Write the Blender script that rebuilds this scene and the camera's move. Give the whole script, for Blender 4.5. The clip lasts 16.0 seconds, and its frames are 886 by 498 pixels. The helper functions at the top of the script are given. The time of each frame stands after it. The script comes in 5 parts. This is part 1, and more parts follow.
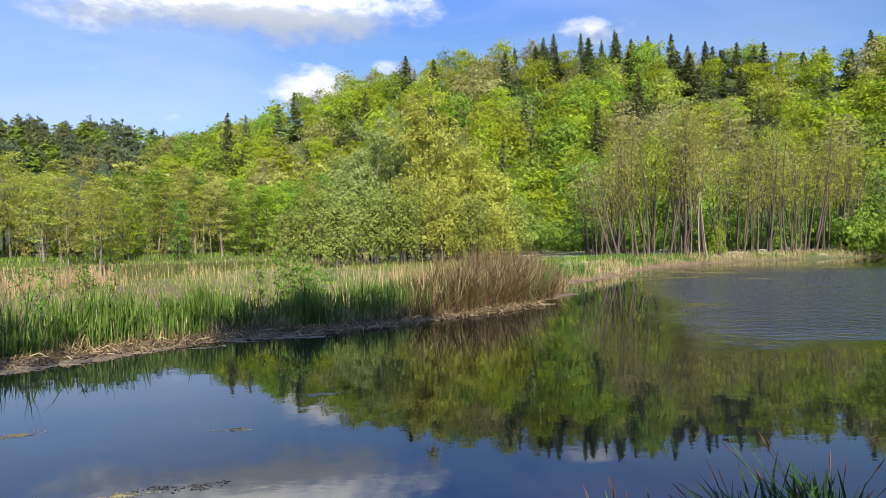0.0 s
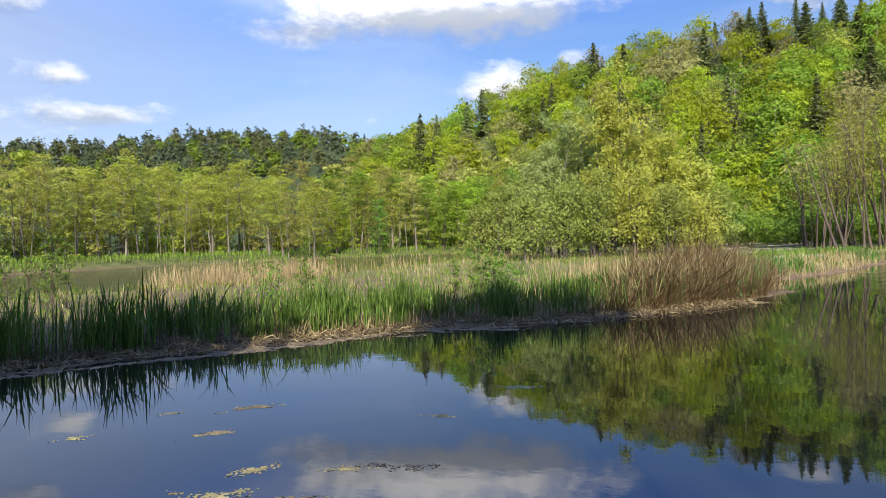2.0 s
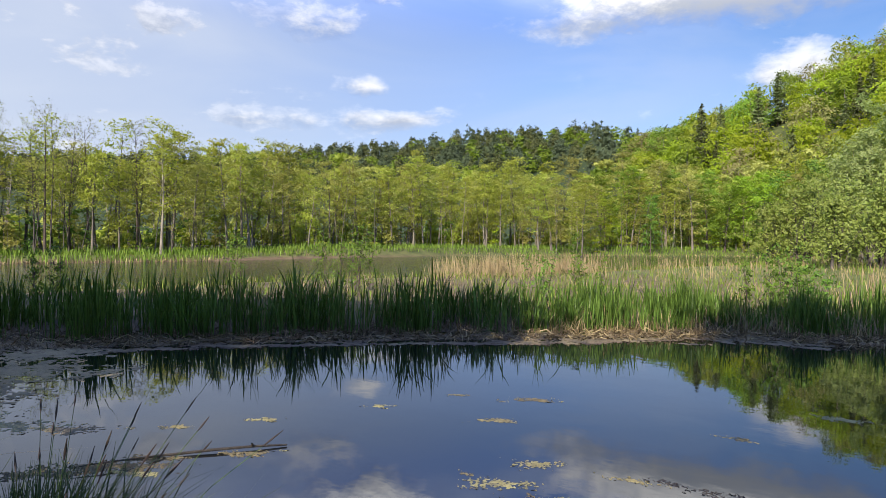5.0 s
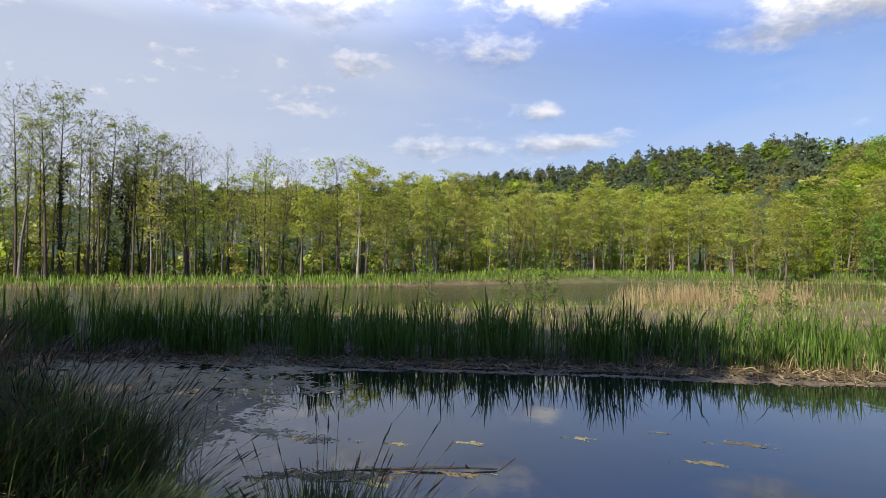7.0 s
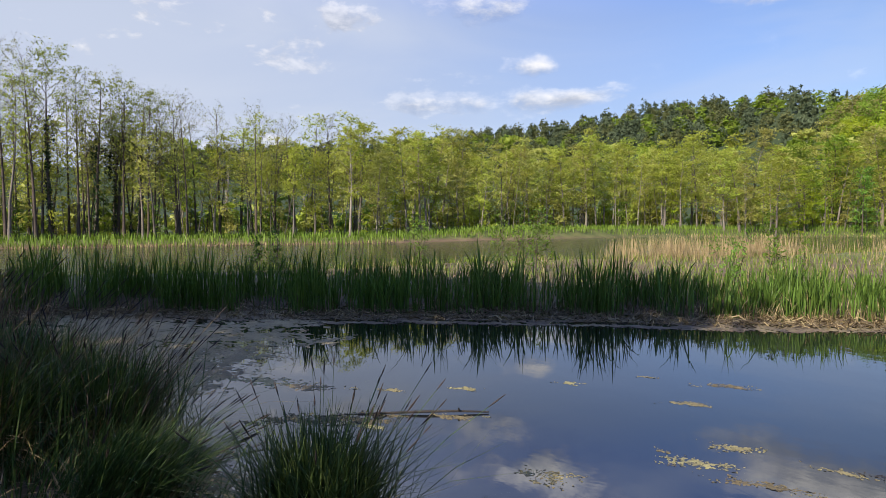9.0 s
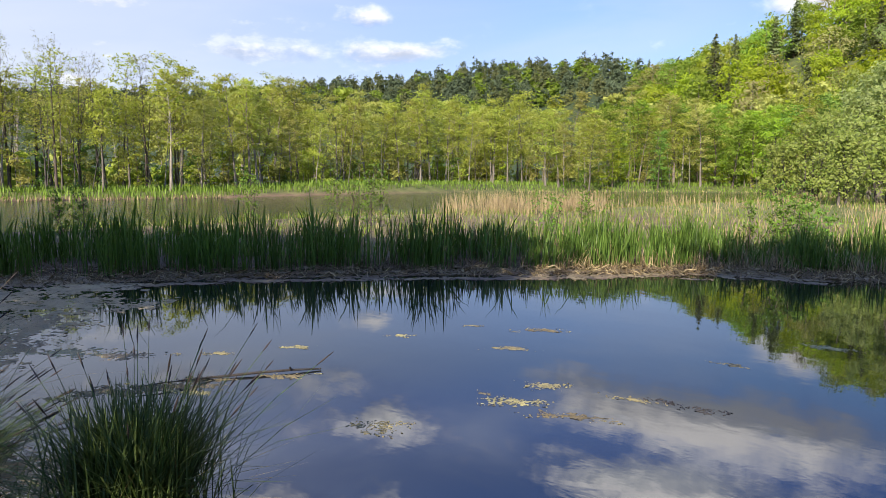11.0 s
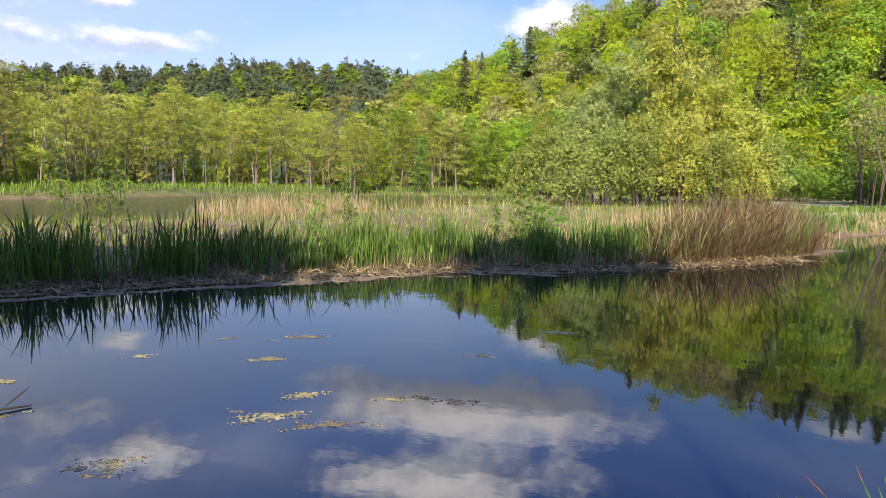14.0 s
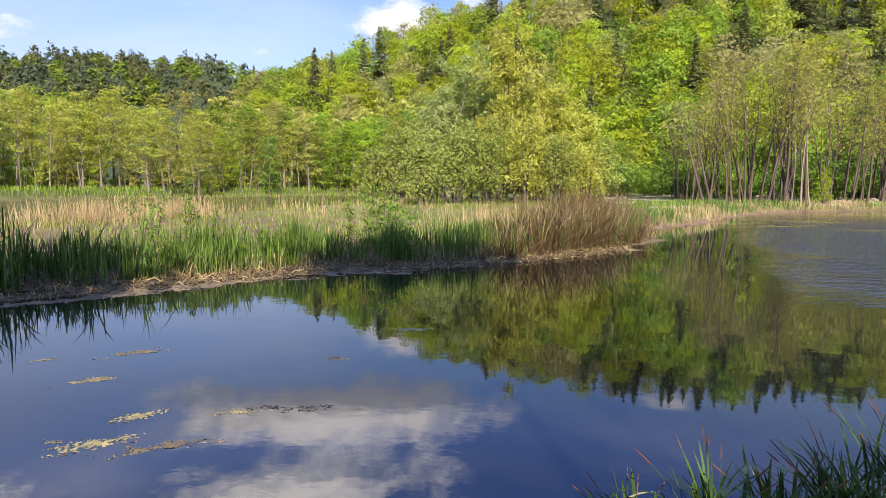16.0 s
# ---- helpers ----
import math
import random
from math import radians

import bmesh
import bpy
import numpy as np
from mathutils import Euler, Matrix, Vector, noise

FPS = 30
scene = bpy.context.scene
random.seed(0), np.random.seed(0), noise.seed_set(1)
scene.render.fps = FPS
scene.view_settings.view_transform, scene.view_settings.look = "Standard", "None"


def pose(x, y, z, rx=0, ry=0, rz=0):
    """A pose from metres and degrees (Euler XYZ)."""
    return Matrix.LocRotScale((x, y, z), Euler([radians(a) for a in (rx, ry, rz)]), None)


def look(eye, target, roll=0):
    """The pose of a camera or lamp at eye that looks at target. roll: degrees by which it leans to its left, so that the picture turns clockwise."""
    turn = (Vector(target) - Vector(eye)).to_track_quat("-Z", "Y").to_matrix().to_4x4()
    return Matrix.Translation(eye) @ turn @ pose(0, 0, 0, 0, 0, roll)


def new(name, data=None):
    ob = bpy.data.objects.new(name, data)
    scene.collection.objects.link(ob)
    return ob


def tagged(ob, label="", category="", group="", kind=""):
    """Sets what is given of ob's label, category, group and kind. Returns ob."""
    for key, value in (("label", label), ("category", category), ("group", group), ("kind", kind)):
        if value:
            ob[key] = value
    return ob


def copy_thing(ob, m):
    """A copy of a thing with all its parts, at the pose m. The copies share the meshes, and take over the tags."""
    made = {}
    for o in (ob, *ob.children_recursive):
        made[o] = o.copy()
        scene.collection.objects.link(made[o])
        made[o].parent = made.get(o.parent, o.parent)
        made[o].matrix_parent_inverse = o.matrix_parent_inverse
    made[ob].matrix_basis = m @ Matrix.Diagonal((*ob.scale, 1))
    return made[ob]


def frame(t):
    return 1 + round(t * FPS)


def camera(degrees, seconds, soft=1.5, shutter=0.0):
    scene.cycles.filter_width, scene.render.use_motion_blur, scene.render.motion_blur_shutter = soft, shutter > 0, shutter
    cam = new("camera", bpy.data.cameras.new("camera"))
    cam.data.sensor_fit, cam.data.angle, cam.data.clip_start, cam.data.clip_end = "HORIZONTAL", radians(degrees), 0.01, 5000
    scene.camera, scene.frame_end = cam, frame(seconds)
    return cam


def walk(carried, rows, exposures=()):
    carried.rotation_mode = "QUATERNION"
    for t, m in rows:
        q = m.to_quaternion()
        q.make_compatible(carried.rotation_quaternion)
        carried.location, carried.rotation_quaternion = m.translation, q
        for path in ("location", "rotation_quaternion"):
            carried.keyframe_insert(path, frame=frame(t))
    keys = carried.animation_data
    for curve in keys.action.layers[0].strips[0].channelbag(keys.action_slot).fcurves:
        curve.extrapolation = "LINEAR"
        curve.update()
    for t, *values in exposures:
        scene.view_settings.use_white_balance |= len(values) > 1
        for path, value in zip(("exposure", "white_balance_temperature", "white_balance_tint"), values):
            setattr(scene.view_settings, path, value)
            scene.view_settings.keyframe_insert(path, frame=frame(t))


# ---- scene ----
cam = camera(70.86, 16.0, soft=0.6)
# seconds, place in metres, yaw to the left, pitch up, lean to the right in degrees
ROWS = [
    (0.0, -0.000, 0.000, 2.240, 0.00, -0.49, 0.82),
    (0.5, -0.009, -0.021, 2.240, 4.44, -0.43, 1.58),
    (1.0, -0.063, -0.024, 2.242, 7.98, -0.48, 2.01),
    (1.5, -0.107, -0.017, 2.254, 12.51, -0.69, 1.58),
    (2.0, -0.172, 0.002, 2.260, 17.01, -0.82, 1.24),
    (2.5, -0.255, 0.035, 2.259, 20.27, -0.73, 1.38),
    (3.0, -0.324, 0.030, 2.260, 22.52, -0.57, 0.62),
    (3.5, -0.382, -0.042, 2.264, 25.07, -0.49, 1.02),
    (4.0, -0.475, -0.027, 2.254, 29.66, -0.45, 1.42),
    (4.5, -0.480, 0.040, 2.250, 34.88, -0.74, -0.91),
    (5.0, -0.503, 0.055, 2.257, 41.11, -1.03, -0.68),
    (5.2, -0.490, 0.034, 2.266, 43.10, -0.91, 0.06),
    (7.3, -0.428, -0.469, 2.402, 58.69, 1.20, -0.34),
    (7.5, -0.444, -0.435, 2.401, 59.41, 1.22, 0.06),
    (8.0, -0.469, -0.283, 2.311, 60.44, 0.81, 0.29),
    (8.2, -0.449, -0.338, 2.289, 60.38, 0.03, 0.17),
    (10.3, -0.272, -0.523, 2.348, 47.23, -6.81, -0.35),
    (10.5, -0.283, -0.495, 2.348, 45.62, -6.92, -0.57),
    (11.0, -0.281, -0.439, 2.336, 41.58, -6.92, -0.61),
    (11.5, -0.273, -0.371, 2.333, 37.48, -6.79, -0.32),
    (12.0, -0.267, -0.338, 2.329, 33.30, -6.60, -1.22),
    (12.5, -0.264, -0.316, 2.337, 30.18, -6.48, -1.06),
    (13.0, -0.253, -0.293, 2.329, 27.70, -6.37, -1.12),
    (13.5, -0.264, -0.248, 2.320, 24.77, -6.33, -1.03),
    (14.0, -0.236, -0.196, 2.319, 20.44, -6.29, -1.18),
    (14.5, -0.215, -0.147, 2.322, 15.60, -6.14, -1.39),
    (15.0, -0.220, -0.097, 2.315, 11.85, -6.01, -1.10),
    (15.5, -0.185, -0.108, 2.316, 9.55, -6.06, -0.72),
    (16.0, -0.165, -0.094, 2.302, 7.30, -6.11, -0.59),
]
EXPOSURES = [(0.0, 1.27, 6500, 10), (3.0, 1.19, 6500, 10), (5.0, 1.14, 6500, 11), (7.3, 0.96, 6600, 12), (8.2, 0.96, 6600, 12), (10.3, 1.32, 6600, 12), (12.0, 1.38, 6600, 12), (16.0, 1.47, 6850, 17)]
walk(cam, [(t, pose(x, y, z, 0, 0, yaw) @ pose(0, 0, 0, 90 + pitch) @ pose(0, 0, 0, 0, 0, -lean)) for t, x, y, z, yaw, pitch, lean in ROWS], EXPOSURES)

# ---- world, sun, exposure ----
SUN_AZ, SUN_EL = -164.0, 33.0          # degrees: turned left from straight ahead, and above the horizon
world = bpy.data.worlds.new("sky")
scene.world = world
world.use_nodes = True


class Nodes:
    """Short calls for building a node tree."""

    def __init__(self, tree):
        self.tree = tree
        tree.nodes.clear()

    def add(self, kind, ins=None, **props):
        n = self.tree.nodes.new(kind)
        for k, v in props.items():
            setattr(n, k, v)
        for k, v in (ins or {}).items():
            if isinstance(v, bpy.types.NodeSocket):
                self.tree.links.new(v, n.inputs[k])
            else:
                n.inputs[k].default_value = v
        return n

    def math(self, op, a, b=0.0, c=0.0, clamp=False):
        return self.add("ShaderNodeMath", {0: a, 1: b, 2: c}, operation=op, use_clamp=clamp).outputs[0]

    def mix(self, fac, a, b):
        n = self.add("ShaderNodeMix", {0: fac, 6: a, 7: b}, data_type="RGBA")
        return n.outputs[2]

    def ramp(self, v, lo, hi, a=0.0, b=1.0):
        return self.add("ShaderNodeMapRange", {0: v, 1: lo, 2: hi, 3: a, 4: b}, interpolation_type="SMOOTHSTEP").outputs[0]

    def noise(self, vec, scale, detail=4.0, rough=0.55, warp=0.0):
        return self.add("ShaderNodeTexNoise", {"Vector": vec, "Scale": scale, "Detail": detail, "Roughness": rough, "Distortion": warp}).outputs[0]


def rgb(r, g, b):
    return (r, g, b, 1.0)


# clouds: turn left, height, half width, half height (all degrees), weight
CLOUDS = [
    (17, 20.6, 16, 3.4, 1.5), (11, 20.5, 9, 3.0, 1.4), (20, 26.5, 14, 3.6, 1.4), (28, 18.6, 9, 1.8, 0.7),
    (11.0, 13.4, 5.0, 2.6, 1.0), (5.0, 15.7, 3.6, 1.3, 0.8), (48.2, 13.3, 3.2, 1.2, 0.9), (45.6, 10.7, 5.6, 1.5, 0.95),
    (53, 18.4, 5.5, 2.1, 0.85), (65, 17.5, 3.2, 1.5, 0.75), (69, 22.6, 12, 2.8, 0.95), (48.5, 22.4, 8, 2.4, 0.9),
    # the last four are unseen, added overhead to lighten the ruffled water
    (88, 22, 12, 2.0, 0.6), (57, 10.3, 9, 1.2, 0.5), (33, 8.6, 5, 1.6, 0.7), (-13, 18.2, 4, 1.6, 0.9), (60, 30, 20, 4, 0.8), (-20, 40, 26, 8, 1.2), (-42, 30, 14, 4, 1.1), (15, 44, 22, 6, 1.0), (-75, 36, 24, 8, 1.1),
]
n = Nodes(world.node_tree)
way = n.add("ShaderNodeTexCoord").outputs["Generated"]
sep = n.add("ShaderNodeSeparateXYZ", {0: way})
wx, wy, wz = sep.outputs
el = n.math("MULTIPLY", n.math("ARCSINE", wz), 57.29578)
az = n.math("MULTIPLY", n.math("ARCTAN2", n.math("MULTIPLY", wx, -1.0), wy), 57.29578)
sky = n.add("ShaderNodeTexSky", sky_type="NISHITA", sun_disc=False, sun_elevation=radians(SUN_EL), sun_rotation=radians(-SUN_AZ),
            altitude=300.0, air_density=1.0, dust_density=0.5, ozone_density=3.5).outputs[0]
plane = n.add("ShaderNodeCombineXYZ", {0: n.math("MULTIPLY", az, 0.55), 1: n.math("MULTIPLY", el, 1.05), 2: 0.0}).outputs[0]
puffs = n.noise(plane, 0.22, 9.0, 0.58, 0.25)
fine = n.noise(plane, 0.9, 6.0, 0.6, 0.2)
veil = n.noise(n.add("ShaderNodeCombineXYZ", {0: n.math("MULTIPLY", az, 0.25), 1: n.math("MULTIPLY", el, 0.9), 2: 7.0}).outputs[0], 0.13, 5.0, 0.5, 0.6)
heap, lift = None, None
for a, e, w, h, k in CLOUDS:
    dx = n.math("DIVIDE", n.math("SUBTRACT", az, a), w)
    dy = n.math("DIVIDE", n.math("SUBTRACT", el, e), h)
    d = n.math("SQRT", n.math("ADD", n.math("MULTIPLY", dx, dx), n.math("MULTIPLY", dy, dy)))
    m = n.math("MULTIPLY", n.math("SUBTRACT", 1.25, d, clamp=True), k)
    up = n.math("MULTIPLY", m, dy)
    heap = m if heap is None else n.math("MAXIMUM", heap, m)
    lift = up if lift is None else n.math("ADD", lift, up)
body = n.math("ADD", heap, n.math("ADD", n.math("MULTIPLY", n.math("SUBTRACT", puffs, 0.5), 2.9), n.math("MULTIPLY", n.math("SUBTRACT", fine, 0.5), 0.9)))
cover = n.math("MULTIPLY", n.ramp(body, 0.0, 1.55), n.ramp(heap, 0.0, 0.25))
thin = n.math("MULTIPLY", n.ramp(veil, 0.34, 0.68), n.math("MULTIPLY", n.ramp(el, 30.0, 20.0, 0.15, 1.0), n.math("ADD", 0.26, n.math("MULTIPLY", n.ramp(az, 0.0, 80.0), 0.62))))
hazy = n.math("MULTIPLY", n.ramp(az, 28.0, 88.0), n.ramp(el, 46.0, 14.0, 0.05, 0.92))
thin = n.math("MAXIMUM", thin, n.math("ADD", n.math("MULTIPLY", thin, 0.4), hazy))
cover = n.math("MAXIMUM", cover, n.math("MULTIPLY", thin, 0.85))
tops = n.ramp(n.math("ADD", lift, n.math("MULTIPLY", n.math("SUBTRACT", fine, 0.5), 1.6)), -0.55, 0.45)
white = n.mix(tops, rgb(0.50, 0.54, 0.62), rgb(1.06, 1.06, 1.06))
white = n.mix(n.ramp(body, 0.25, 0.6), rgb(0.66, 0.73, 0.86), white)
SKY, CLOUD = 0.060, 0.48
# sky brightened overhead and in a band on the left, for lighter water reflections
sky_boost = n.math("MULTIPLY", n.ramp(el, 25.0, 36.0, 1.0, 2.0), n.math("ADD", 1.0, n.math("MULTIPLY", n.math("MULTIPLY", n.ramp(el, 8.0, 17.0), n.ramp(el, 26.0, 18.0)), n.ramp(az, 8.0, 34.0, 0.0, 0.22))))
tinted = n.add("ShaderNodeVectorMath", {0: sky, 1: n.mix(n.ramp(el, 16.0, 25.0), n.mix(n.ramp(az, 2.0, 42.0), rgb(0.74, 0.94, 1.18), rgb(1.10, 0.98, 1.05)), n.mix(n.ramp(az, 0.0, 36.0), rgb(0.62, 0.90, 1.62), rgb(0.95, 1.18, 1.85)))}, operation="MULTIPLY").outputs[0]
clear = n.add("ShaderNodeVectorMath", {0: tinted, 3: n.math("MULTIPLY", sky_boost, SKY)}, operation="SCALE").outputs[0]
# clouds brightened up to 2.3 times above 18.5 degrees, to show in the water
bright = n.add("ShaderNodeVectorMath", {0: white, 3: n.math("MULTIPLY", n.ramp(el, 18.5, 25.0, 1.0, 2.3), CLOUD)}, operation="SCALE").outputs[0]
n.add("ShaderNodeOutputWorld", {0: n.add("ShaderNodeBackground", {0: n.mix(cover, clear, bright), 1: 1.0}).outputs[0]})

sun = new("sun", bpy.data.lights.new("sun", "SUN"))
sun.data.energy, sun.data.angle, sun.data.color = 5.0, radians(0.6), (1.0, 0.93, 0.82)
to_sun = Vector((-math.sin(radians(SUN_AZ)) * math.cos(radians(SUN_EL)), math.cos(radians(SUN_AZ)) * math.cos(radians(SUN_EL)), math.sin(radians(SUN_EL))))
sun.matrix_world = look((0, 0, 0), -to_sun)


# ---- materials ----
def material(name):
    m = bpy.data.materials.new(name)
    m.use_nodes = True
    return m, Nodes(m.node_tree)


def spread(n, col, v, light=1.0, warm=0.0):
    """A colour shifted in hue, lightness and saturation by a value from 0 to 1."""
    hue = n.math("ADD", 0.5, n.math("MULTIPLY", n.math("SUBTRACT", v, 0.5), warm))
    val = n.math("ADD", 1.0, n.math("MULTIPLY", n.math("SUBTRACT", v, 0.5), light))
    return n.add("ShaderNodeHueSaturation", {"Hue": hue, "Value": val, "Color": col}).outputs[0]


def leaf_material(name, col, old, through_=0.5, leaf_light=0.25, tree_light=0.5, hue=0.038, rough=0.55, grain=9.0):
    """Leaves: two tones by leaf, a drift by plant, and light coming through."""
    m, n = material(name)
    leaf = n.add("ShaderNodeNewGeometry").outputs["Random Per Island"]
    plant = n.add("ShaderNodeObjectInfo").outputs["Random"]
    where = n.add("ShaderNodeNewGeometry").outputs["Position"]
    patch = n.noise(where, 0.35, 3.0)
    c = n.mix(n.ramp(n.math("ADD", n.math("MULTIPLY", leaf, 0.6), n.math("MULTIPLY", patch, 0.6)), 0.35, 0.95), rgb(*col), rgb(*old))
    cells = n.add("ShaderNodeTexVoronoi", {"Vector": where, "Scale": grain}).outputs["Color"]
    c = spread(n, c, leaf, leaf_light, hue * 0.6)
    c = spread(n, c, n.add("ShaderNodeSeparateColor", {0: cells}).outputs[0], 0.14, 0.015)
    tilt = n.add("ShaderNodeVectorMath", {0: cells, 1: (0.5, 0.5, 0.5)}, operation="SUBTRACT").outputs[0]
    tilt = n.add("ShaderNodeVectorMath", {0: tilt, 1: (0.25, 0.25, 0.25), 2: n.add("ShaderNodeNewGeometry").outputs["Normal"]}, operation="MULTIPLY_ADD").outputs[0]
    nrm = n.add("ShaderNodeVectorMath", {0: tilt}, operation="NORMALIZE").outputs[0]
    c = spread(n, c, plant, tree_light, hue)
    shell = n.add("ShaderNodeBsdfPrincipled", {"Base Color": c, "Roughness": rough, "Specular IOR Level": 0.1, "Normal": nrm}).outputs[0]
    glow = n.add("ShaderNodeBsdfTranslucent", {"Color": n.mix(0.5, c, rgb(col[0] * 1.3, col[1] * 1.35, col[2] * 0.6))}).outputs[0]
    n.add("ShaderNodeOutputMaterial", {0: n.add("ShaderNodeMixShader", {0: through_, 1: shell, 2: glow}).outputs[0]})
    return m


def rough_material(name, a, b, scale, rough=0.85, bump=0.4, fine=6.0, isle=0.0, stretch=(1, 1, 1), plant=0.0):
    """Two colours mixed by coarse and fine noise, with relief."""
    m, n = material(name)
    pos = n.add("ShaderNodeMapping", {0: n.add("ShaderNodeTexCoord").outputs["Object"], 3: stretch}).outputs[0]
    big, small = n.noise(pos, scale, 5.0), n.noise(pos, scale * fine, 6.0, 0.65)
    f = n.math("ADD", n.math("MULTIPLY", big, 0.6), n.math("MULTIPLY", small, 0.4))
    c = n.mix(n.ramp(f, 0.32, 0.68), rgb(*a), rgb(*b))
    if isle:
        c = spread(n, c, n.add("ShaderNodeNewGeometry").outputs["Random Per Island"], isle, 0.03)
    if plant:
        c = spread(n, c, n.add("ShaderNodeObjectInfo").outputs["Random"], plant, 0.02)
    nrm = n.add("ShaderNodeBump", {"Strength": bump, "Distance": 0.03, "Height": small}).outputs[0]
    n.add("ShaderNodeOutputMaterial", {0: n.add("ShaderNodeBsdfPrincipled", {"Base Color": c, "Roughness": rough, "Normal": nrm, "Specular IOR Level": 0.25}).outputs[0]})
    return m


LEAF_ALDER = leaf_material("alder_leaves", (0.250, 0.288, 0.034), (0.305, 0.308, 0.058))
LEAF_ALDER_WARM = leaf_material("budding_leaves", (0.270, 0.268, 0.058), (0.310, 0.288, 0.086))
LEAF_BEECH = leaf_material("beech_leaves", (0.216, 0.280, 0.013), (0.262, 0.295, 0.026), 0.5, hue=0.034, grain=4.5)
LEAF_BEECH_DEEP = leaf_material("deep_green_leaves", (0.135, 0.215, 0.020), (0.180, 0.242, 0.033), 0.45, grain=5.0)
LEAF_BROWN = leaf_material("brownish_budding_leaves", (0.245, 0.220, 0.090), (0.240, 0.235, 0.075), grain=4.5)
LEAF_WILLOW = leaf_material("willow_leaves", (0.335, 0.358, 0.056), (0.395, 0.392, 0.092), 0.55, tree_light=0.12, hue=0.012)
LEAF_SILVER = leaf_material("silver_willow_leaves", (0.240, 0.300, 0.090), (0.305, 0.345, 0.135), 0.55, tree_light=0.12, hue=0.012)
LEAF_WILLOW_GREEN = leaf_material("fresh_willow_leaves", (0.205, 0.255, 0.050), (0.260, 0.285, 0.074), 0.5, tree_light=0.15, hue=0.015)
LEAF_FRESH = leaf_material("fresh_green_leaves", (0.200, 0.290, 0.018), (0.255, 0.310, 0.034), 0.5)
LEAF_BUSH = leaf_material("bush_leaves", (0.090, 0.165, 0.020), (0.135, 0.190, 0.030), 0.35)
LEAF_IVY = leaf_material("ivy_leaves", (0.018, 0.034, 0.010), (0.030, 0.050, 0.014), 0.15, rough=0.4)
LEAF_TALL = leaf_material("young_alder_leaves", (0.165, 0.185, 0.032), (0.205, 0.200, 0.050), 0.45)
NEEDLES = leaf_material("spruce_needles", (0.085, 0.105, 0.036), (0.125, 0.135, 0.052), 0.25, 0.4, 0.8, 0.04, 0.7)
# bluish and lighter: haze over the far ridge is put into this colour
NEEDLES_HAZY = leaf_material("hazy_pine_needles", (0.062, 0.088, 0.045), (0.084, 0.108, 0.056), 0.2, 0.4, 0.5, 0.04, 0.7)
BLADE = leaf_material("cattail_blades", (0.050, 0.112, 0.018), (0.090, 0.148, 0.028), 0.3, 0.8, 0.2, 0.04, 0.4)
GRASS = leaf_material("fresh_grass", (0.108, 0.170, 0.020), (0.162, 0.198, 0.034), 0.3, 0.8, 0.2, 0.06)
REED_LEAF = leaf_material("reed_grass_leaves", (0.026, 0.056, 0.014), (0.046, 0.078, 0.020), 0.25, 0.7, 0.2, 0.04, 0.4)
SEDGE = leaf_material("sedge_blades", (0.036, 0.070, 0.016), (0.066, 0.088, 0.028), 0.25, 0.9, 0.2, 0.06, 0.45)
RUST_REED = leaf_material("standing_dead_reed", (0.128, 0.080, 0.036), (0.062, 0.040, 0.020), 0.12, 1.0, 0.1, 0.04, 0.75)
STRAW = leaf_material("dry_reed", (0.310, 0.240, 0.122), (0.220, 0.165, 0.082), 0.15, 0.8, 0.1, 0.03, 0.7)
RUST = leaf_material("rusty_dead_reed", (0.140, 0.100, 0.046), (0.068, 0.048, 0.024), 0.12, 0.9, 0.1, 0.03, 0.75)
SEED = leaf_material("seed_heads", (0.140, 0.085, 0.060), (0.085, 0.058, 0.042), 0.1, 0.7, 0.1, 0.03, 0.8)
SEED_DARK = leaf_material("dark_seed_heads", (0.050, 0.036, 0.030), (0.030, 0.024, 0.022), 0.1, 0.6, 0.1, 0.03, 0.8)
SEED_RED = leaf_material("reddish_seed_heads", (0.120, 0.050, 0.032), (0.080, 0.040, 0.028), 0.1, 0.7, 0.1, 0.03, 0.8)
DRY_STEM = leaf_material("dry_reddish_stems", (0.150, 0.112, 0.068), (0.085, 0.064, 0.040), 0.1, 0.9, 0.1, 0.03, 0.8)
BARK = rough_material("grey_bark", (0.090, 0.075, 0.055), (0.200, 0.170, 0.130), 3.0, 0.9, 0.8, 7.0, stretch=(1, 1, 0.25), plant=0.7)
BARK_PALE = rough_material("pale_bark", (0.135, 0.108, 0.078), (0.225, 0.186, 0.135), 3.0, 0.9, 0.7, 7.0, stretch=(1, 1, 0.25), plant=0.4)
BARK_MID = rough_material("weathered_bark", (0.040, 0.033, 0.027), (0.105, 0.088, 0.070), 3.0, 0.9, 0.8, 7.0, stretch=(1, 1, 0.25), plant=0.8)
BARK_DARK = rough_material("dark_bark", (0.042, 0.031, 0.024), (0.095, 0.070, 0.053), 3.0, 0.9, 0.8, 7.0, stretch=(1, 1, 0.25))
WET_WOOD = rough_material("wet_wood", (0.014, 0.011, 0.009), (0.050, 0.040, 0.030), 6.0, 0.5, 0.9, 8.0, stretch=(1, 1, 1))
PALE_GRAVEL = rough_material("pale_gravel", (0.150, 0.125, 0.085), (0.270, 0.225, 0.160), 1.2, 0.95, 0.9, 9.0, isle=0.3)
ALGAE = rough_material("dried_algae", (0.175, 0.130, 0.070), (0.085, 0.062, 0.036), 3.0, 0.9, 0.9, 9.0, isle=0.5)
ALGAE_MAT = rough_material("matted_brown_algae", (0.300, 0.235, 0.115), (0.170, 0.135, 0.070), 1.6, 0.9, 0.9, 12.0, isle=0.4)
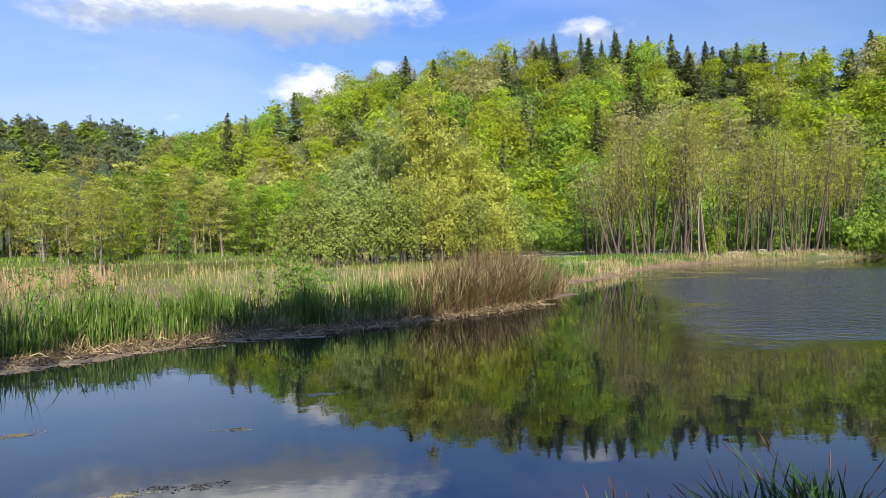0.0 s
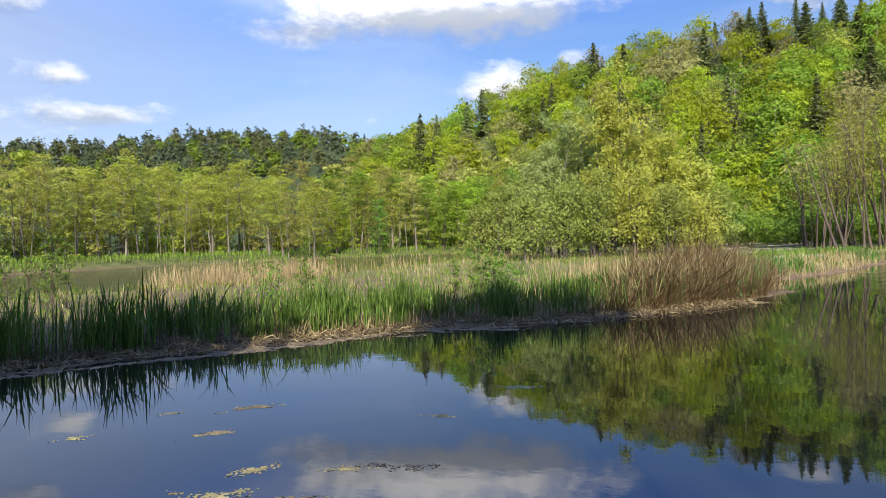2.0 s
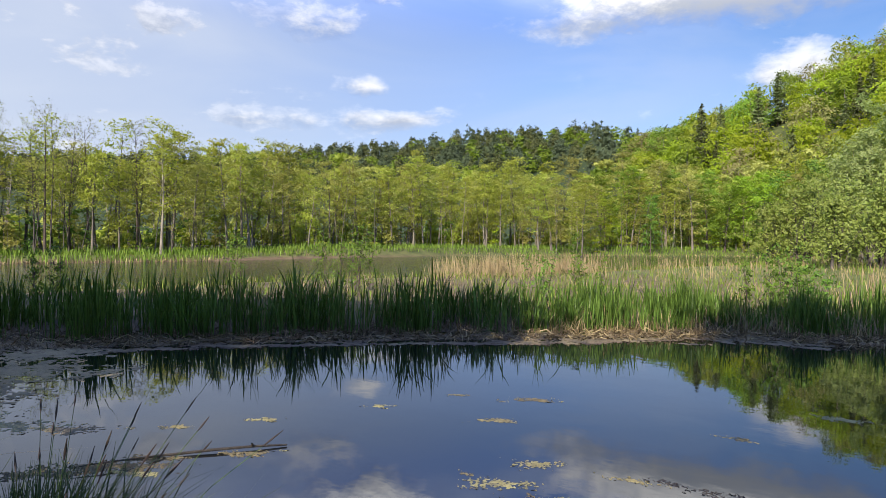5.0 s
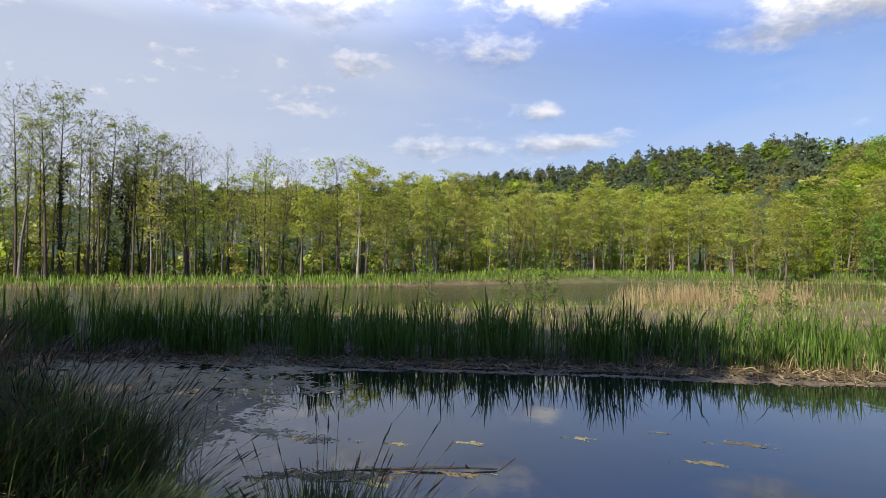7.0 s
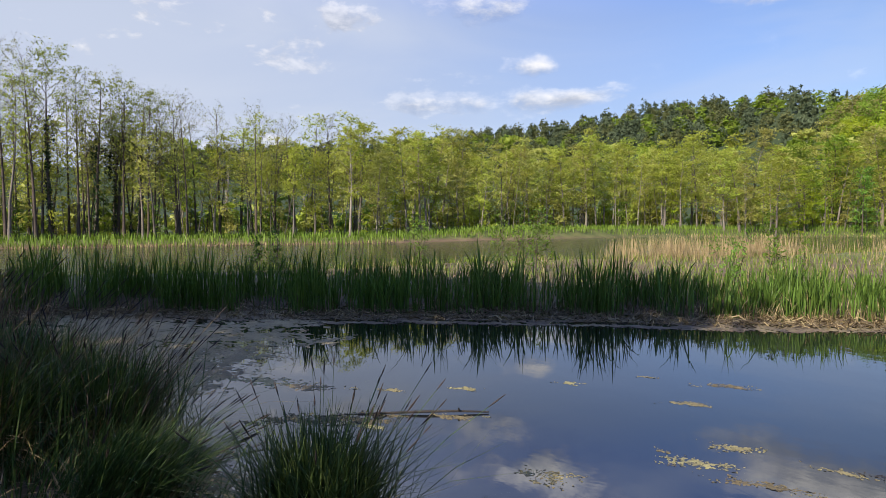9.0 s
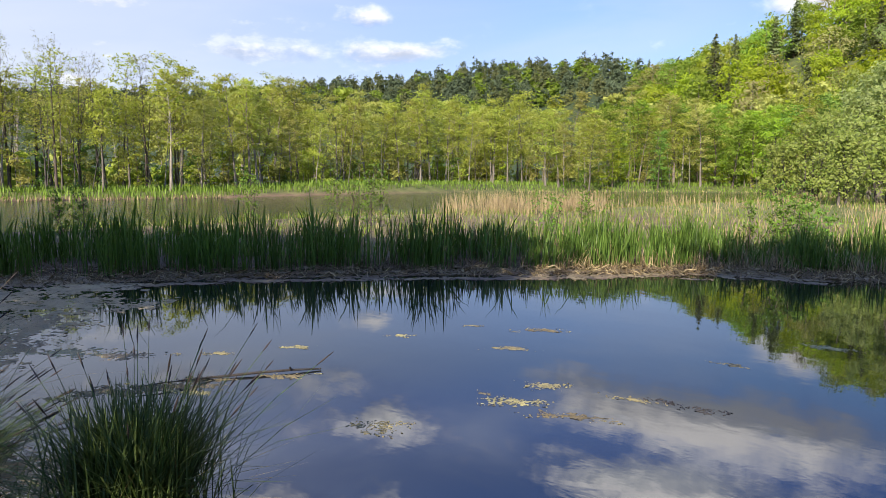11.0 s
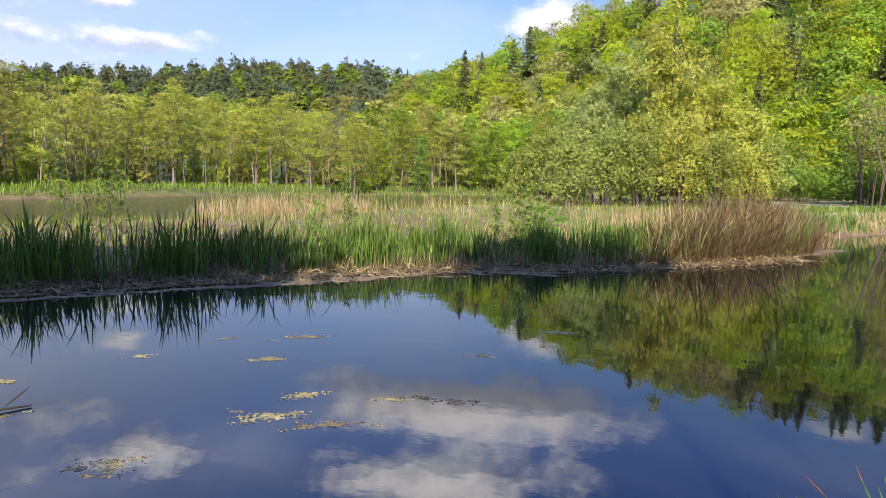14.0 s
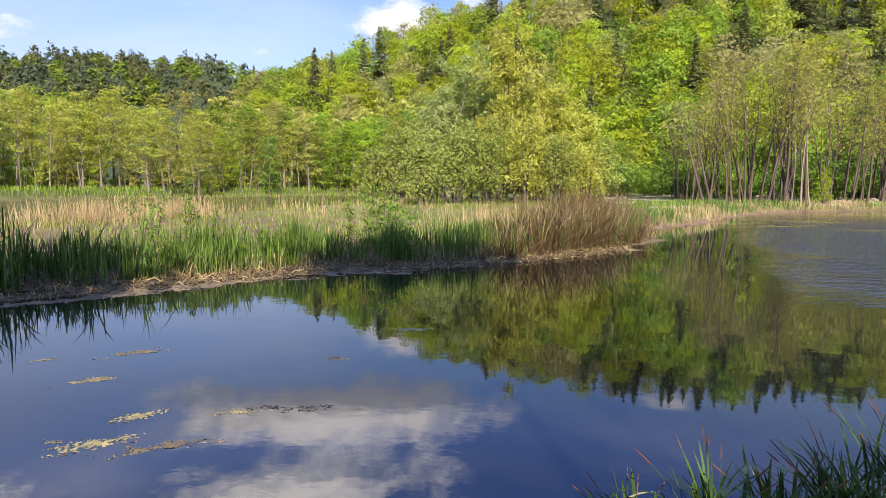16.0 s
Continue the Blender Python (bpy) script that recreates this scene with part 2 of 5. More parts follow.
SCUM = rough_material("yellow_green_scum", (0.280, 0.230, 0.100), (0.120, 0.100, 0.050), 9.0, 0.85, 0.9, 6.0, isle=0.7)


def ground_material():
    m, n = material("ground_soil_and_grass")
    pos = n.add("ShaderNodeNewGeometry").outputs["Position"]
    x, y, z = n.add("ShaderNodeSeparateXYZ", {0: pos}).outputs
    big, mid, small = n.noise(pos, 0.08, 4.0), n.noise(pos, 0.7, 5.0), n.noise(pos, 9.0, 6.0, 0.65)
    f = n.math("ADD", n.math("MULTIPLY", mid, 0.6), n.math("MULTIPLY", small, 0.4))
    soil = n.mix(n.ramp(f, 0.3, 0.7), rgb(0.075, 0.050, 0.030), rgb(0.170, 0.115, 0.065))
    turf = n.mix(n.ramp(f, 0.3, 0.7), rgb(0.060, 0.085, 0.020), rgb(0.150, 0.130, 0.050))
    c = n.mix(n.ramp(n.math("ADD", z, n.math("MULTIPLY", n.math("SUBTRACT", mid, 0.5), 0.5)), 0.05, 0.35), soil, turf)
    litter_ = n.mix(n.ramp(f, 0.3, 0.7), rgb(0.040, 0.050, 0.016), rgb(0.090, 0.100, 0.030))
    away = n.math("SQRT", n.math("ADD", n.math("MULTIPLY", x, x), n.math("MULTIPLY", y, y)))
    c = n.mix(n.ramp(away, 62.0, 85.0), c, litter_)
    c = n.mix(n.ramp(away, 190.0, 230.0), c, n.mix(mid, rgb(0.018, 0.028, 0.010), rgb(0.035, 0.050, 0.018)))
    pale = n.mix(small, rgb(0.30, 0.25, 0.17), rgb(0.42, 0.36, 0.27))
    c = n.mix(n.math("MULTIPLY", n.ramp(n.noise(pos, 0.25, 4.0), 0.50, 0.60), n.math("MULTIPLY", n.ramp(x, 5.0, 9.0), n.math("MULTIPLY", n.ramp(z, 0.2, 0.5), n.ramp(z, 2.0, 1.2)))), c, pale)
    nrm = n.add("ShaderNodeBump", {"Strength": 0.8, "Distance": 0.06, "Height": small}).outputs[0]
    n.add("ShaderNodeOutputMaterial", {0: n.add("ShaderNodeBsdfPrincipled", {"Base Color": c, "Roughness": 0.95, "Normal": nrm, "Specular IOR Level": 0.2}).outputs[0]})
    return m


def water_material():
    """Still dark water; a breeze roughens the open part to the right and the far pond."""
    m, n = material("pond_water")
    pos = n.add("ShaderNodeNewGeometry").outputs["Position"]
    x, y, z = n.add("ShaderNodeSeparateXYZ", {0: pos}).outputs
    wide = n.add("ShaderNodeMapping", {0: pos, 3: (1.0, 1.6, 1.0)}).outputs[0]
    swell, ripple = n.noise(wide, 0.55, 2.0, 0.5), n.noise(wide, 3.2, 3.0, 0.55, 0.3)
    chop = n.noise(n.add("ShaderNodeMapping", {0: pos, 3: (1.7, 2.6, 1.0)}).outputs[0], 1.0, 3.0, 0.6)
    gust = n.noise(n.add("ShaderNodeMapping", {0: pos, 3: (0.09, 0.17, 1.0)}).outputs[0], 1.0, 3.0, 0.55)
    wander = n.math("MULTIPLY", n.math("SUBTRACT", n.noise(pos, 0.12, 3.0), 0.5), 7.0)
    side = n.math("ADD", n.math("SUBTRACT", x, n.math("MULTIPLY", y, 0.30)), wander)
    open_ = n.math("MULTIPLY", n.ramp(side, 0.0, 4.0), n.math("MULTIPLY", n.ramp(n.math("ADD", y, wander), 11.5, 15.0), n.ramp(y, 56.0, 36.0)))
    breeze = n.math("MULTIPLY", open_, n.ramp(gust, 0.28, 0.44))
    breeze = n.math("MAXIMUM", breeze, n.math("MULTIPLY", n.ramp(x, -20.0, -24.0), 0.25))
    height = n.math("ADD", n.math("ADD", n.math("MULTIPLY", chop, n.math("MULTIPLY", breeze, 0.20)), n.math("MULTIPLY", swell, 0.003)), n.math("MULTIPLY", ripple, n.math("ADD", 0.0006, n.math("MULTIPLY", breeze, 0.075))))
    nrm = n.add("ShaderNodeBump", {"Strength": 1.0, "Distance": 1.0, "Height": height}).outputs[0]
    murk = n.mix(n.noise(pos, 0.3, 3.0), rgb(0.002, 0.004, 0.006), rgb(0.005, 0.006, 0.006))
    n.add("ShaderNodeOutputMaterial", {0: n.add("ShaderNodeBsdfPrincipled", {"Base Color": murk, "Roughness": n.math("ADD", 0.012, n.math("MULTIPLY", breeze, 0.16)), "IOR": 1.68, "Normal": nrm, "Specular IOR Level": 0.5}).outputs[0]})
    return m


GROUND, WATER = ground_material(), water_material()


# ---- mesh helpers ----
def mesh_of(name, verts, quads, mats, slots=None, smooth=False):
    """A mesh from arrays of corners and faces; a face whose last two corners are one is a triangle."""
    me = bpy.data.meshes.new(name)
    verts, quads = np.asarray(verts, np.float32), np.asarray(quads, np.int32)
    use = np.ones(quads.shape, bool)
    use[:, 3] = quads[:, 3] != quads[:, 2]
    corners = use.sum(1)
    me.vertices.add(len(verts)), me.loops.add(int(corners.sum())), me.polygons.add(len(quads))
    me.vertices.foreach_set("co", verts.ravel())
    me.loops.foreach_set("vertex_index", quads[use])
    me.polygons.foreach_set("loop_start", (np.cumsum(corners) - corners).astype(np.int32))
    for m in (mats if isinstance(mats, (list, tuple)) else [mats]):
        me.materials.append(m)
    if slots is not None:
        me.polygons.foreach_set("material_index", np.asarray(slots, np.int32))
    me.polygons.foreach_set("use_smooth", np.full(len(quads), smooth))
    me.update(calc_edges=True)
    return me


class Soup:
    """Collects pieces of geometry for one mesh."""

    def __init__(self):
        self.v, self.q, self.s, self.count = [], [], [], 0

    def put(self, v, q, slot=0):
        if len(q):
            self.v.append(np.asarray(v, float)), self.q.append(np.asarray(q) + self.count), self.s.append(np.full(len(q), slot))
            self.count += len(v)

    def arrays(self):
        return np.concatenate(self.v), np.concatenate(self.q), np.concatenate(self.s)

    def mesh(self, name, mats, smooth=False):
        v, q, s = self.arrays()
        return mesh_of(name, v, q, mats, s, smooth)


def tube(soup, pts, radii, sides=5, slot=0):
    pts, radii = np.asarray(pts, float), np.asarray(radii, float)
    k = len(pts)
    t = np.gradient(pts, axis=0)
    t /= np.linalg.norm(t, axis=1)[:, None] + 1e-9
    ref = np.where(abs(t[:, 2:3]) > 0.9, [[1.0, 0, 0]], [[0, 0, 1.0]])
    a = np.cross(t, ref)
    a /= np.linalg.norm(a, axis=1)[:, None] + 1e-9
    b = np.cross(t, a)
    ang = np.arange(sides) * 2 * np.pi / sides
    v = pts[:, None] + radii[:, None, None] * (a[:, None] * np.cos(ang)[None, :, None] + b[:, None] * np.sin(ang)[None, :, None])
    i, j = np.arange(k - 1)[:, None] * sides, np.arange(sides)[None]
    n2 = (j + 1) % sides
    q = np.stack([i + j, i + n2, i + sides + n2, i + sides + j], -1).reshape(-1, 4)
    soup.put(v.reshape(-1, 3), q, slot)


def unit(v):
    return v / (np.linalg.norm(v, axis=-1, keepdims=True) + 1e-9)


def leaves(rng, centres, size, facing=None, tall=1.5, spread_=0.35):
    """Pointed leaves round centres, one face each."""
    k = len(centres)
    nrm = rng.normal(size=(k, 3))
    if facing is not None:
        nrm = nrm * 0.5 + facing
    nrm = unit(nrm)
    a = unit(np.cross(nrm, rng.normal(size=(k, 3))))
    b = np.cross(nrm, a)
    s = size * (1 + spread_ * rng.normal(size=(k, 1))).clip(0.4, 1.9)
    v = np.stack([centres - a * s * tall * 0.45 - b * s * 0.42, centres - a * s * tall * 0.30 + b * s * 0.50, centres + a * s * tall * 0.62], 1)
    return v.reshape(-1, 3), np.arange(3 * k).reshape(-1, 3)[:, [0, 1, 2, 2]]


def blades(rng, base, height, width, lean=0.15, bend=0.2, parts_=3, drift=(0, 0)):
    """Grass-like blades: tapered ribbons that bow over."""
    k = len(base)
    th = rng.uniform(0, 2 * np.pi, k)
    out = np.stack([np.cos(th), np.sin(th), np.zeros(k)], 1)
    side = np.stack([-np.sin(th + rng.normal(0, .6, k)), np.cos(th), np.zeros(k)], 1)
    side = unit(side)
    h = np.broadcast_to(np.asarray(height, float), (k,))
    ln, bd = np.abs(rng.normal(0, lean, k)), np.abs(rng.normal(0, bend, k))
    u = np.linspace(0, 1, parts_ + 1)
    pos = base[:, None] + out[:, None] * (h[:, None] * (ln[:, None] * u + bd[:, None] * u ** 2.2))[..., None]
    pos[..., 2] += h[:, None] * (u * (1 - 0.35 * bd[:, None] * u ** 2))
    pos[..., 0] += drift[0] * h[:, None] * u ** 1.5
    pos[..., 1] += drift[1] * h[:, None] * u ** 1.5
    w = np.broadcast_to(np.asarray(width, float), (k,))[:, None] * np.concatenate([np.linspace(0.8, 1.0, parts_), [0.12]])[None] * 0.5
    l, r = pos - side[:, None] * w[..., None], pos + side[:, None] * w[..., None]
    v = np.stack([l, r], 2).reshape(-1, 3)
    m = 2 * (parts_ + 1)
    i = np.arange(k)[:, None] * m + 2 * np.arange(parts_)[None]
    return v, np.stack([i, i + 1, i + 3, i + 2], -1).reshape(-1, 4)


def part(name, mesh, parent, label=""):
    ob = new(name, mesh)
    ob.parent = parent
    return tagged(ob, label)


def thing(name, label, category, group="", kind="", at=None):
    ob = new(name)
    if at is not None:
        ob.matrix_basis = at
    return tagged(ob, label, category, group, kind)


# ---- the lie of the land ----
NEAR_POND = [(-19, -1.2), (-15, -1.5), (-12, -1.4), (-9, -1.0), (-6.5, -0.2), (-5, 0.6), (-3.9, 1.4), (-2, 2.3), (0, 3.1), (1.5, 3.6), (4, 4.4), (10, 6), (25, 10),
             (60, 22), (120, 50), (120, 95), (75, 84), (55, 76), (46, 70.5), (38, 66.5), (29, 62), (22, 57), (17, 51), (11.8, 41), (8.3, 35.5), (6.2, 32.5), (5.6, 28),
             (3.9, 24.2), (1.6, 21.4), (-0.4, 19.4), (-1.9, 17.9), (-3.3, 16.8), (-5.0, 16.4), (-6.4, 15.4), (-7.7, 13.9), (-9.0, 12.5), (-10.7, 10.7),
             (-12.2, 8.9), (-13.7, 6.9), (-15.0, 5.0), (-16.6, 2.8), (-18.2, 0.5)]
FAR_POND = [(-36, -16), (-31, -5), (-28, 4), (-26.5, 12), (-27, 19), (-24.5, 27), (-21, 35), (-17, 43), (-13, 52), (-10, 66), (-12, 84), (-20, 97), (-28, 95.5),
            (-42, 78), (-51, 60), (-53, 42), (-51, 28), (-53.5, 16), (-57, -2), (-58.5, -14), (-60, -40), (-45, -40)]
# turn left in degrees, foot and crest distance, crest height of the bare ground
HILL = np.array([(-180, 260, 420, 20), (-75, 150, 260, 42), (-45, 112, 235, 50), (-30, 108, 232, 51), (-23, 106, 230, 58.5), (-17, 106, 231, 66), (-13, 106, 232, 68.5), (-3, 106, 230, 63), (3, 108, 228, 57),
                 (8, 112, 226, 52), (13, 118, 226, 44), (16, 122, 228, 37.5), (18, 126, 230, 35), (22, 150, 265, 38), (27, 200, 340, 54), (31, 240, 410, 65.5), (39, 260, 420, 66.5), (47, 265, 430, 60),
                 (56, 270, 440, 51), (65, 270, 440, 48), (85, 270, 440, 34), (120, 260, 420, 20), (180, 260, 420, 20)], float)


def inside(poly, x, y):
    p = np.array(poly)
    r = np.zeros(np.shape(x), bool)
    for (ax, ay), (bx, by) in zip(p, np.roll(p, -1, 0)):
        cross = ((ay > y) != (by > y)) & (x < (bx - ax) * (y - ay) / (by - ay + 1e-12) + ax)
        r ^= cross
    return r


def shore_distance(poly, x, y):
    """Metres to the shore, minus inside the water."""
    p = np.array(poly, float)
    best = np.full(np.shape(x), 1e9)
    for (ax, ay), (bx, by) in zip(p, np.roll(p, -1, 0)):
        dx, dy = bx - ax, by - ay
        k = (((x - ax) * dx + (y - ay) * dy) / (dx * dx + dy * dy)).clip(0, 1)
        best = np.minimum(best, np.hypot(x - ax - k * dx, y - ay - k * dy))
    return np.where(inside(poly, x, y), -best, best)


def smooth(a, b, x):
    t = ((x - a) / (b - a)).clip(0, 1) if not np.isscalar(x) else min(max((x - a) / (b - a), 0), 1)
    return t * t * (3 - 2 * t)


def land(x, y):
    """Height of the ground at arrays of places."""
    x, y = np.asarray(x, float), np.asarray(y, float)
    wob = 0.35 * np.sin(x * 1.9 + 1.3 * np.sin(y * 1.1)) * np.cos(y * 1.6 + x * 0.4)
    s = np.minimum(shore_distance(NEAR_POND, x, y), shore_distance(FAR_POND, x, y)) + wob * 0.6
    turn, far = np.degrees(np.arctan2(-x, y)), np.hypot(x, y)
    bank = 0.16 + 0.45 * smooth(30.0, 45.0, y + 0.6 * np.maximum(x, 0)) + 0.5 * smooth(3.0, -2.0, y) * smooth(-25, -14, x)
    bank = bank + 0.35 * smooth(48, 56, -x + 0.4 * y)
    z = np.where(s > 0, bank * smooth(-0.3, 2.4, s), -0.7 * smooth(0, 3.0, -s) - 0.02)
    z = z + np.where(s > 0, 0.05 * np.sin(x * 0.9) * np.sin(y * 0.8 + 1) * smooth(0.5, 2, s), 0)
    foot, crest, high = (np.interp(turn, HILL[:, 0], HILL[:, i]) for i in (1, 2, 3))
    t = ((far - foot) / (crest - foot)).clip(0, 1)
    z = z + high * (0.75 * t * (2 - t) * t + 0.25 * t) + np.where(far > crest, -0.03 * (far - crest).clip(0, 600), 0)
    z = z + 2.5 * np.sin(x * 0.031 + 1) * np.sin(y * 0.027) * smooth(0.05, 0.4, t)
    return z


def land_at(x, y):
    return float(land(np.array([x]), np.array([y]))[0])


def build_ground():
    """One sheet: fine rings near the eye, coarse ones out to the horizon."""
    radii = np.concatenate([np.linspace(0.4, 36, 84), np.geomspace(36.4, 110, 48)[1:], np.geomspace(112, 460, 40), np.geomspace(480, 2500, 14)])
    turns = np.linspace(0, 2 * np.pi, 289)[:-1]
    r, a = np.meshgrid(radii, turns, indexing="ij")
    x, y = -np.sin(a) * r, np.cos(a) * r
    v = np.stack([x, y, land(x, y)], -1).reshape(-1, 3)
    k = len(turns)
    i, j = np.arange(len(radii) - 1)[:, None] * k, np.arange(k)[None]
    q = np.stack([i + j, i + k + j, i + k + (j + 1) % k, i + (j + 1) % k], -1).reshape(-1, 4)
    hub = len(v)
    v = np.concatenate([v, [[0, 0, land_at(0.0, 0.01)]]])
    j = np.arange(0, k, 2)
    q = np.concatenate([q, np.stack([np.full(len(j), hub), j, (j + 1) % k, (j + 2) % k], -1)])
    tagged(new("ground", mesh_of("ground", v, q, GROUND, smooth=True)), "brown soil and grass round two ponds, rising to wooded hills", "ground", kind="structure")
    g = np.linspace(-140, 160, 41)
    gx, gy = np.meshgrid(g, g, indexing="ij")
    w = np.stack([gx, gy, 0 * gx], -1).reshape(-1, 3)
    i, j = np.arange(40)[:, None] * 41, np.arange(40)[None]
    tagged(new("water", mesh_of("water", w, np.stack([i + j, i + j + 41, i + j + 42, i + j + 1], -1).reshape(-1, 4), WATER, smooth=True)),
           "dark still pond water mirroring sky, clouds and wooded hill", "water", kind="structure")


build_ground()


# ---- trees ----
def bough(rng, start, way, length, r0, wander=0.12, rise=0.0, k=4):
    """A limb: points and radii from start along way."""
    p, d = [np.array(start, float)], np.array(way, float)
    for _ in range(k - 1):
        d = unit(d + rng.normal(0, wander, 3) + [0, 0, rise])
        p.append(p[-1] + d * length / (k - 1))
    return np.array(p), np.linspace(r0, r0 * 0.22, k), d


def grow(rng, height, girth, limbs, first, reach, climb, twigs, leaf_count, leaf_size, shape=0.8, lean=0.02, limb_leaf=0.35, stems=1, sides=7, droop=0.0, wobble=0.035, flat=0.35, sprays=2):
    """Trunk and limbs in one soup, leaves in another. first: the height share of the lowest limb; climb: how steeply limbs rise."""
    wood, crown, spots, outs = Soup(), Soup(), [], []
    for s in range(stems):
        h = height * (1 if s == 0 else rng.uniform(0.72, 0.97))
        th = rng.uniform(0, 2 * np.pi)
        off = np.array([np.cos(th), np.sin(th), 0]) * (0 if stems == 1 else rng.uniform(0.15, 0.5))
        d = unit(np.array([rng.normal(0, lean), rng.normal(0, lean), 1.0]) + off * (0.22 if stems > 1 else 0))
        k = 9
        p = [off.copy() - [0, 0, 0.25]]
        for i in range(k - 1):
            d = unit(d + rng.normal(0, wobble, 3) + [0, 0, 0.03])
            p.append(p[-1] + d * (h + 0.25) / (k - 1))
        p = np.array(p)
        g = girth * (1 if s == 0 else rng.uniform(0.6, 0.95))
        rad = g * (1 - 0.93 * np.linspace(0, 1, k) ** 0.9)
        rad[0] *= 1.5
        tube(wood, p, rad, sides)
        for j in range(max(3, int(limbs / (stems ** 0.6)))):
            t = first + (1 - first) * ((j + rng.uniform(0, 1)) / max(3, int(limbs / (stems ** 0.6))))
            t = min(t, 0.985)
            f = t * (k - 1)
            i = int(f)
            at = p[i] + (p[min(i + 1, k - 1)] - p[i]) * (f - i)
            th = j * 2.4 + rng.uniform(-0.5, 0.5)
            up = climb * (0.6 + 0.7 * t) + rng.normal(0, 0.12)
            way = unit(np.array([np.cos(th), np.sin(th), up]))
            rel = (t - first) / (1 - first)
            length = reach * h * (0.35 + 0.65 * math.sin(math.pi * min(1, 0.22 + rel * 0.78)) ** shape) * rng.uniform(0.7, 1.2)
            bp, br, bd = bough(rng, at, way, length, max(0.012, g * 0.32 * (1 - 0.75 * t)), 0.16, 0.06 - droop, 4)
            tube(wood, bp, br, 4)
            ends = [(bp, 0.3)]
            for _ in range(twigs):
                u = rng.uniform(0.35, 1.0) * 2.999
                m = int(u)
                q = bp[m] + (bp[m + 1] - bp[m]) * (u - m)
                tp, tr, td = bough(rng, q, unit(bd + rng.normal(0, 0.75, 3) + [0, 0, -droop]), length * rng.uniform(0.25, 0.5), br[-1] * 1.3 + 0.004, 0.25, -droop, 3)
                tube(wood, tp, tr, 3)
                ends.append((tp, 0.0))
            for e, lo in ends:
                c = max(1, int(leaf_count / (stems * limbs / (stems ** 0.6) * (twigs + 1) * sprays)))
                for _ in range(sprays):
                    u = rng.uniform(max(lo, 0.25), 1.0) * (len(e) - 1.001)
                    m = int(u)
                    c0 = e[m] + (e[m + 1] - e[m]) * (u - m)
                    spots.append(c0 + rng.normal(0, limb_leaf * rng.uniform(0.7, 1.3), (c, 3)) * [1, 1, flat])
                    face = unit(np.array([bd[0], bd[1], 0.0]) * 0.9 + [0, 0, 0.7] + rng.normal(0, 0.35, 3))
                    outs.append(np.tile(face, (c, 1)))
    if leaf_count:
        c = np.concatenate(spots)
        crown.put(*leaves(rng, c, leaf_size, np.concatenate(outs) * 0.95))
    return wood, crown


def puffy(rng, height, width, base, clumps, per, leaf_size, girth=0.22, pointed=0.0):
    """A full-leaved tree: limbs, and leaves on a crown whose surface swells and dips in many lobes, thinner inside."""
    wood, crown = Soup(), Soup()
    k = 7
    z = np.linspace(-0.3, height * 0.86, k)
    p = np.stack([np.cumsum(rng.normal(0, 0.10, k)), np.cumsum(rng.normal(0, 0.10, k)), z], 1)
    tube(wood, p, girth * np.linspace(1.25, 0.15, k), 6)
    mid, half = (height + base) / 2, (height - base) / 2
    lobes = unit(rng.normal(size=(clumps, 3)) * [1, 1, 0.9])
    count = clumps * per
    mine = np.arange(count) % clumps
    deep = rng.uniform(0.62, 1.03, clumps)
    across = width * rng.uniform(0.09, 0.17, clumps)
    v = lobes[mine]
    w = width * 0.5 * (1 - pointed * np.maximum(0, v[:, 2]))
    c = np.stack([v[:, 0] * w, v[:, 1] * w, v[:, 2] * half], 1) * deep[mine, None] + [0, 0, mid]
    c = c + rng.normal(0, 1, (count, 3)) * across[mine, None] * [0.8, 0.8, 0.32]
    loose = rng.uniform(size=count) < 0.16
    c[loose] = np.array([0, 0, mid]) + (unit(rng.normal(size=(count, 3))) * [width * 0.5, width * 0.5, half] * rng.uniform(0.3, 0.9, (count, 1)))[loose]
    keep = c[:, 2] > 0.02
    tip_up = unit(lobes + [0, 0, 0.45] + rng.normal(0, 0.25, lobes.shape))
    crown.put(*leaves(rng, c[keep], leaf_size, tip_up[mine][keep] * 1.1))
    for j in range(0, min(clumps, 36), 3):
        tip = np.array([lobes[j, 0] * width * 0.4, lobes[j, 1] * width * 0.4, mid + lobes[j, 2] * half * 0.8])
        i = int(np.clip((tip[2] - 0.25 * half) / (height * 0.86) * (k - 1), 1, k - 2))
        tube(wood, [p[i], (p[i] + tip) / 2 + [0, 0, -0.15], tip], [girth * 0.28, girth * 0.16, 0.02], 4)
    return wood, crown


